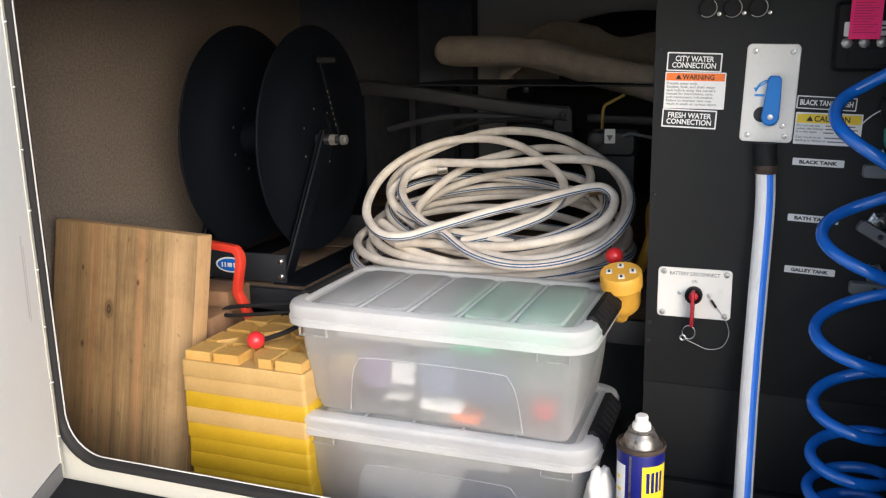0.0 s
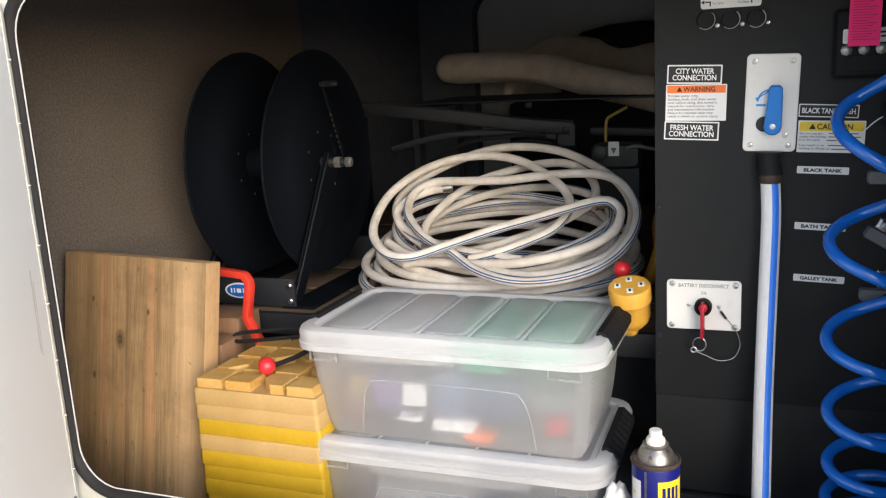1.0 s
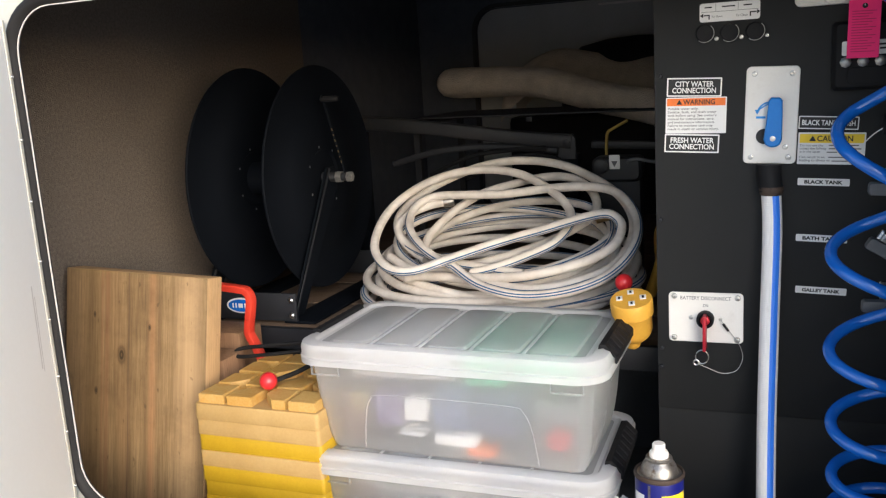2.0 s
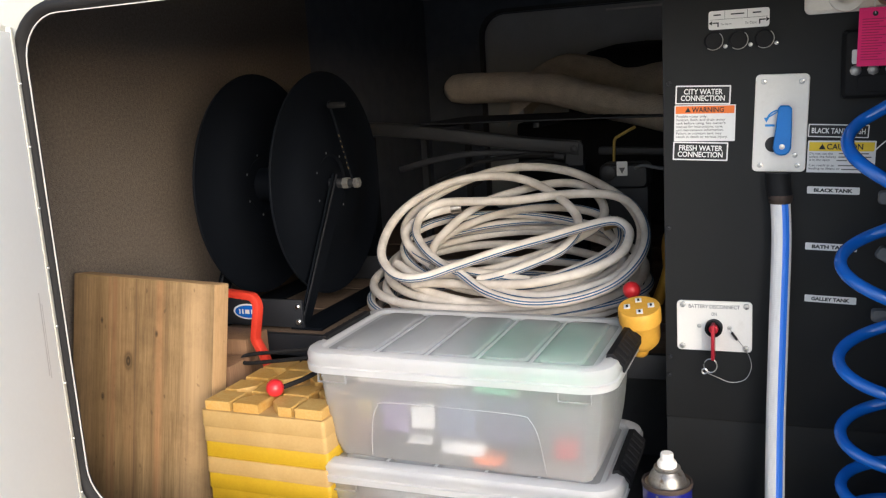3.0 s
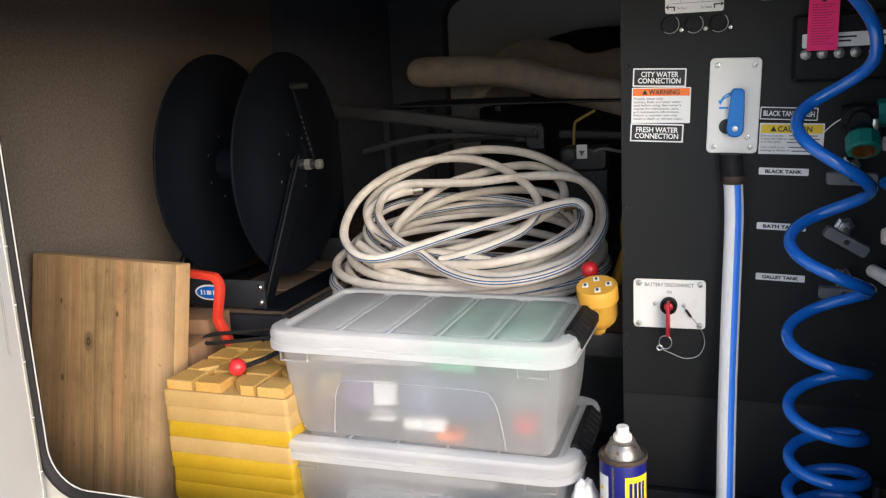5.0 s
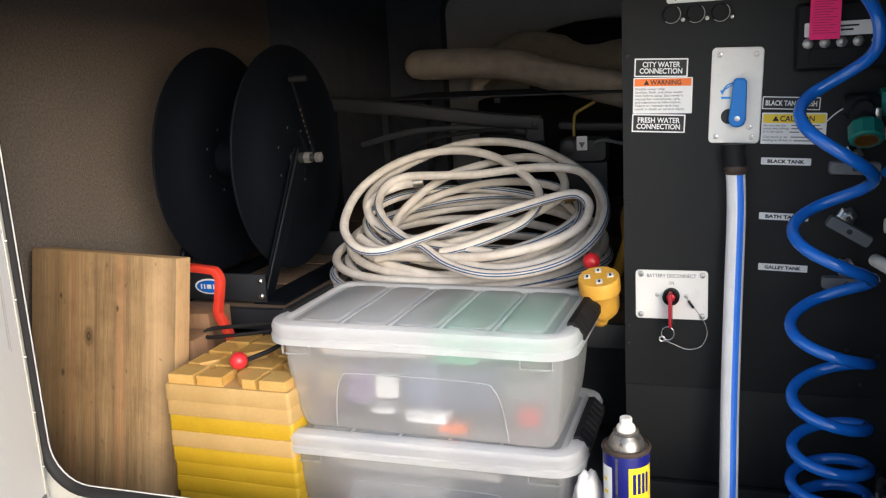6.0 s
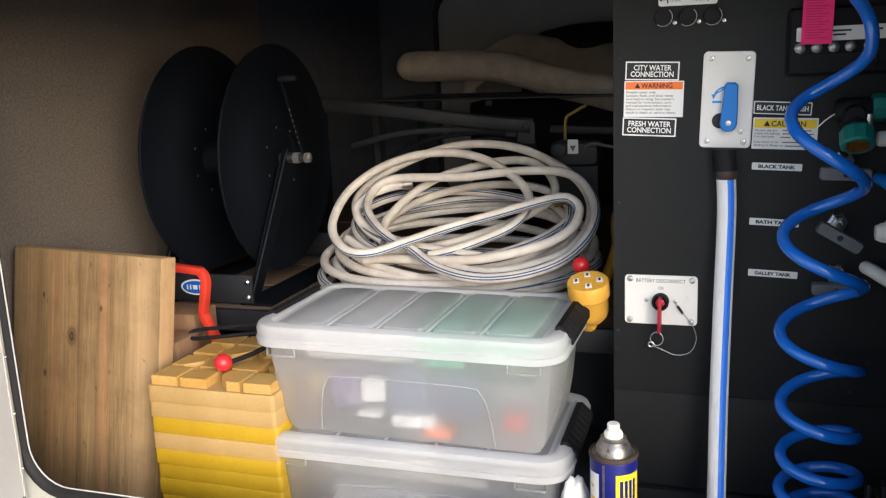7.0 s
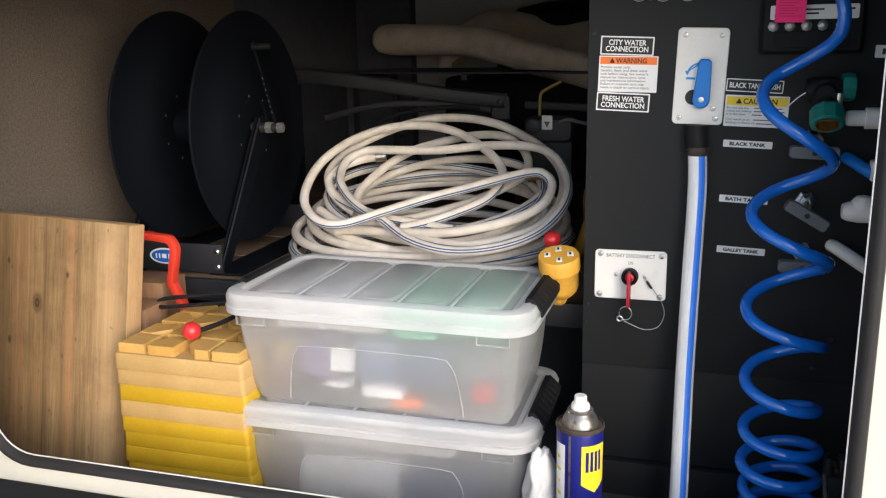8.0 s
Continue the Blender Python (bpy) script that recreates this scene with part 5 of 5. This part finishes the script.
# ---- dark gear farther in ----
bar = thing("tow_bar", "dark grey folded tow bar with brackets and a latch", "tow bar", pose(-0.45, 0.66, DECK))
part("arm", tube(smooth_path([(-0.40, 0.02, 0.330), (-0.32, 0.01, 0.330), (-0.153, -0.01, 0.314), (0.06, -0.012, 0.284), (0.178, -0.012, 0.272)], 5), 0, profile=rr(0.030, 0.030, 0.004, 2)), "steel_grey", bar, angle=50)
part("arm", tube(smooth_path([(-0.24, -0.02, 0.235), (-0.12, -0.03, 0.262), (0.0, -0.03, 0.268), (0.15, -0.03, 0.255)], 5), 0, profile=rr(0.022, 0.014, 0.003, 2)), "black_steel", bar, angle=50)
part("bracket", loft([front([(-0.019, -0.028), (0.019, -0.028), (0.019, 0.015), (0.011, 0.026), (-0.011, 0.026), (-0.019, 0.015)], -0.024, 0.168, 0.263), front([(-0.019, -0.028), (0.019, -0.028), (0.019, 0.015), (0.011, 0.026), (-0.011, 0.026), (-0.019, 0.015)], -0.018, 0.168, 0.263)]), "steel_grey", bar)
part("bolt", lathe([(0.008, -0.024), (0.008, -0.029), (0.004, -0.031)], 8, "y", (0.168, 0, 0.271)), "steel_grey", bar)
part("bolt", lathe([(0.006, -0.018), (0.006, -0.022), (0.003, -0.024)], 8, "y", (0.045, 0, 0.275)), "steel_grey", bar)
part("post", box(-0.36, -0.32, -0.02, 0.02, 0.0, 0.31, 0.004), "reel_paint", bar)
part("post", box(0.14, 0.19, -0.014, 0.02, 0.0, 0.245, 0.004), "reel_paint", bar)
part("rail", box(0.20, 0.425, 0.02, 0.045, 0.262, 0.278, 0.003), "steel_grey", bar, m=pose(0, 0, 0, 0, 2.5, 0))
part("cable", tube(smooth_path([(-0.05, -0.06, 0.20), (0.02, -0.07, 0.235), (0.10, -0.06, 0.25), (0.16, -0.05, 0.235)]), 0.005, 8), "black_plastic", bar)
part("cable", tube(smooth_path([(-0.14, -0.05, 0.21), (-0.04, -0.06, 0.25), (0.06, -0.06, 0.262), (0.13, -0.05, 0.262)]), 0.005, 8), "black_plastic", bar)
hook = thing("yellow_pull", "thin yellow bent pull rod on the tow bar", "pull rod")
part("rod", tube(smooth_path([(-0.182, 0.55, 0.490), (-0.181, 0.55, 0.530), (-0.178, 0.55, 0.545), (-0.168, 0.55, 0.552), (-0.140, 0.56, 0.567)], 5), 0.0030, 8), "yellow_dull", hook)
unit = thing("brake_unit", "small black control unit with a white label and cable", "control unit", pose(-0.155, 0.52, DECK))
part("case", loft([front(rr(0.098, 0.050, 0.014), 0.03, 0, 0.225), front(rr(0.098, 0.050, 0.014), -0.012, 0, 0.225), front(rr(0.086, 0.040, 0.010), -0.018, 0, 0.225)]), "steel_grey", unit)
part("foot", box(-0.045, 0.045, -0.01, 0.03, 0.0, 0.202, 0.003), "black_steel", unit)
part("dial", lathe([(0.015, -0.018), (0.015, -0.026), (0.010, -0.028)], 18, "y", (-0.030, 0, 0.232)), "steel_grey", unit)
part("tag", slab(0.021, 0.028, 0.0010, 0.002, 3, 0.0003, -0.003, 0.240, -0.0185), "paper_white", unit, "white label with a triangle")
bm = bmesh.new()
bm.faces.new([bm.verts.new((-0.003 + a, -0.0199, 0.237 + b)) for a, b in ((-0.006, 0.005), (0.006, 0.005), (0, -0.007))])
part("triangle_mark", bm, "ink_grey", unit)
part("cable", tube(smooth_path([(0.022, -0.020, 0.240), (0.040, -0.028, 0.246), (0.070, -0.024, 0.240), (0.11, -0.010, 0.232)]), 0.0035, 8), "handle_grey", unit)
grill = thing("folded_rack", "folded black wire rack under the rolled carpet", "rack", pose(-0.40, 0.95, DECK))
for k in range(17):
    part("rod", tube([(-0.30, -0.16 + 0.0215 * k, 0.330), (0.335, -0.16 + 0.0215 * k, 0.325)], 0.0026, 6), "black_steel", grill)
for x in (-0.30, 0.0, 0.33):
    part("cross_bar", box(x - 0.008, x + 0.008, -0.18, 0.20, 0.312, 0.324, 0.002), "black_steel", grill)
for x, y in ((-0.295, -0.15), (-0.295, 0.17), (0.325, -0.15), (0.325, 0.17)):
    part("leg", box(x - 0.008, x + 0.008, y - 0.008, y + 0.008, 0.0, 0.313), "black_steel", grill)

# rolled and folded carpet
roll = thing("carpet_roll", "rolled beige felt carpet lying across the rack", "carpet roll")
path = smooth_path([(-0.765, 1.19, 0.660), (-0.62, 1.15, 0.658), (-0.45, 1.08, 0.648), (-0.30, 0.99, 0.612), (-0.14, 0.89, 0.580), (0.0, 0.82, 0.545)], 6)
bm = bmesh.new()
rows = []
for i, p in enumerate(path):
    r = 0.041 * (1 + 0.10 * noise.noise(p * 9)) * (0.72 if i == 0 else 0.95 if i == 1 else 1)
    rows.append([(p.x + 0.35 * r * c, p.y + r * c, p.z + r * s * (1.0 + 0.10 * noise.noise(Vector((c * 2, s * 2, p.x * 9))))) for c, s in circle(1, 18)])
loft(rows, bm=bm)
part("roll", bm, "felt", roll, angle=80)
spiral = [(-0.7655 - 0.00002 * k, 1.19 + (0.006 + 0.0005 * k) * math.cos(k * 0.4), 0.660 + (0.006 + 0.0005 * k) * math.sin(k * 0.4)) for k in range(44)]
part("roll_end", tube(spiral, 0.0022, 6), "felt", roll, "wound end of the roll")
fold = thing("folded_carpet", "loosely folded beige carpet behind the roll", "folded carpet", pose(-0.31, 1.37, DECK))
bm = bmesh.new()
bmesh.ops.create_grid(bm, x_segments=40, y_segments=14, size=0.5)
for v in bm.verts:
    x, y = v.co.x, v.co.y
    ridge = 0.062 * math.exp(-((x + 0.22) / 0.20) ** 2) + 0.030 * math.exp(-((x - 0.30) / 0.26) ** 2)
    v.co = Vector((x * 0.62, y * 0.20, 0.428 + ridge + 0.014 * noise.noise(Vector((x * 6, y * 6, 2))) - 0.07 * abs(2 * y) ** 3 - 0.06 * abs(2 * x) ** 8))
bmesh.ops.solidify(bm, geom=bm.faces[:], thickness=0.02)
part("carpet", bm, "felt", fold, angle=80)
part("support", box(-0.30, 0.30, -0.06, 0.06, 0.0, 0.30, 0.02), "black_plastic", fold)
bag = thing("black_bag", "domed black gear bag behind the folded carpet", "bag", pose(-0.24, 1.45, DECK))
part("shell", lathe([(0.225, 0.0), (0.235, 0.10), (0.235, 0.40), (0.22, 0.455), (0.17, 0.495), (0.09, 0.512), (0.001, 0.517)], 32), "black_plastic", bag, angle=60).scale = (1.0, 0.55, 1.0)
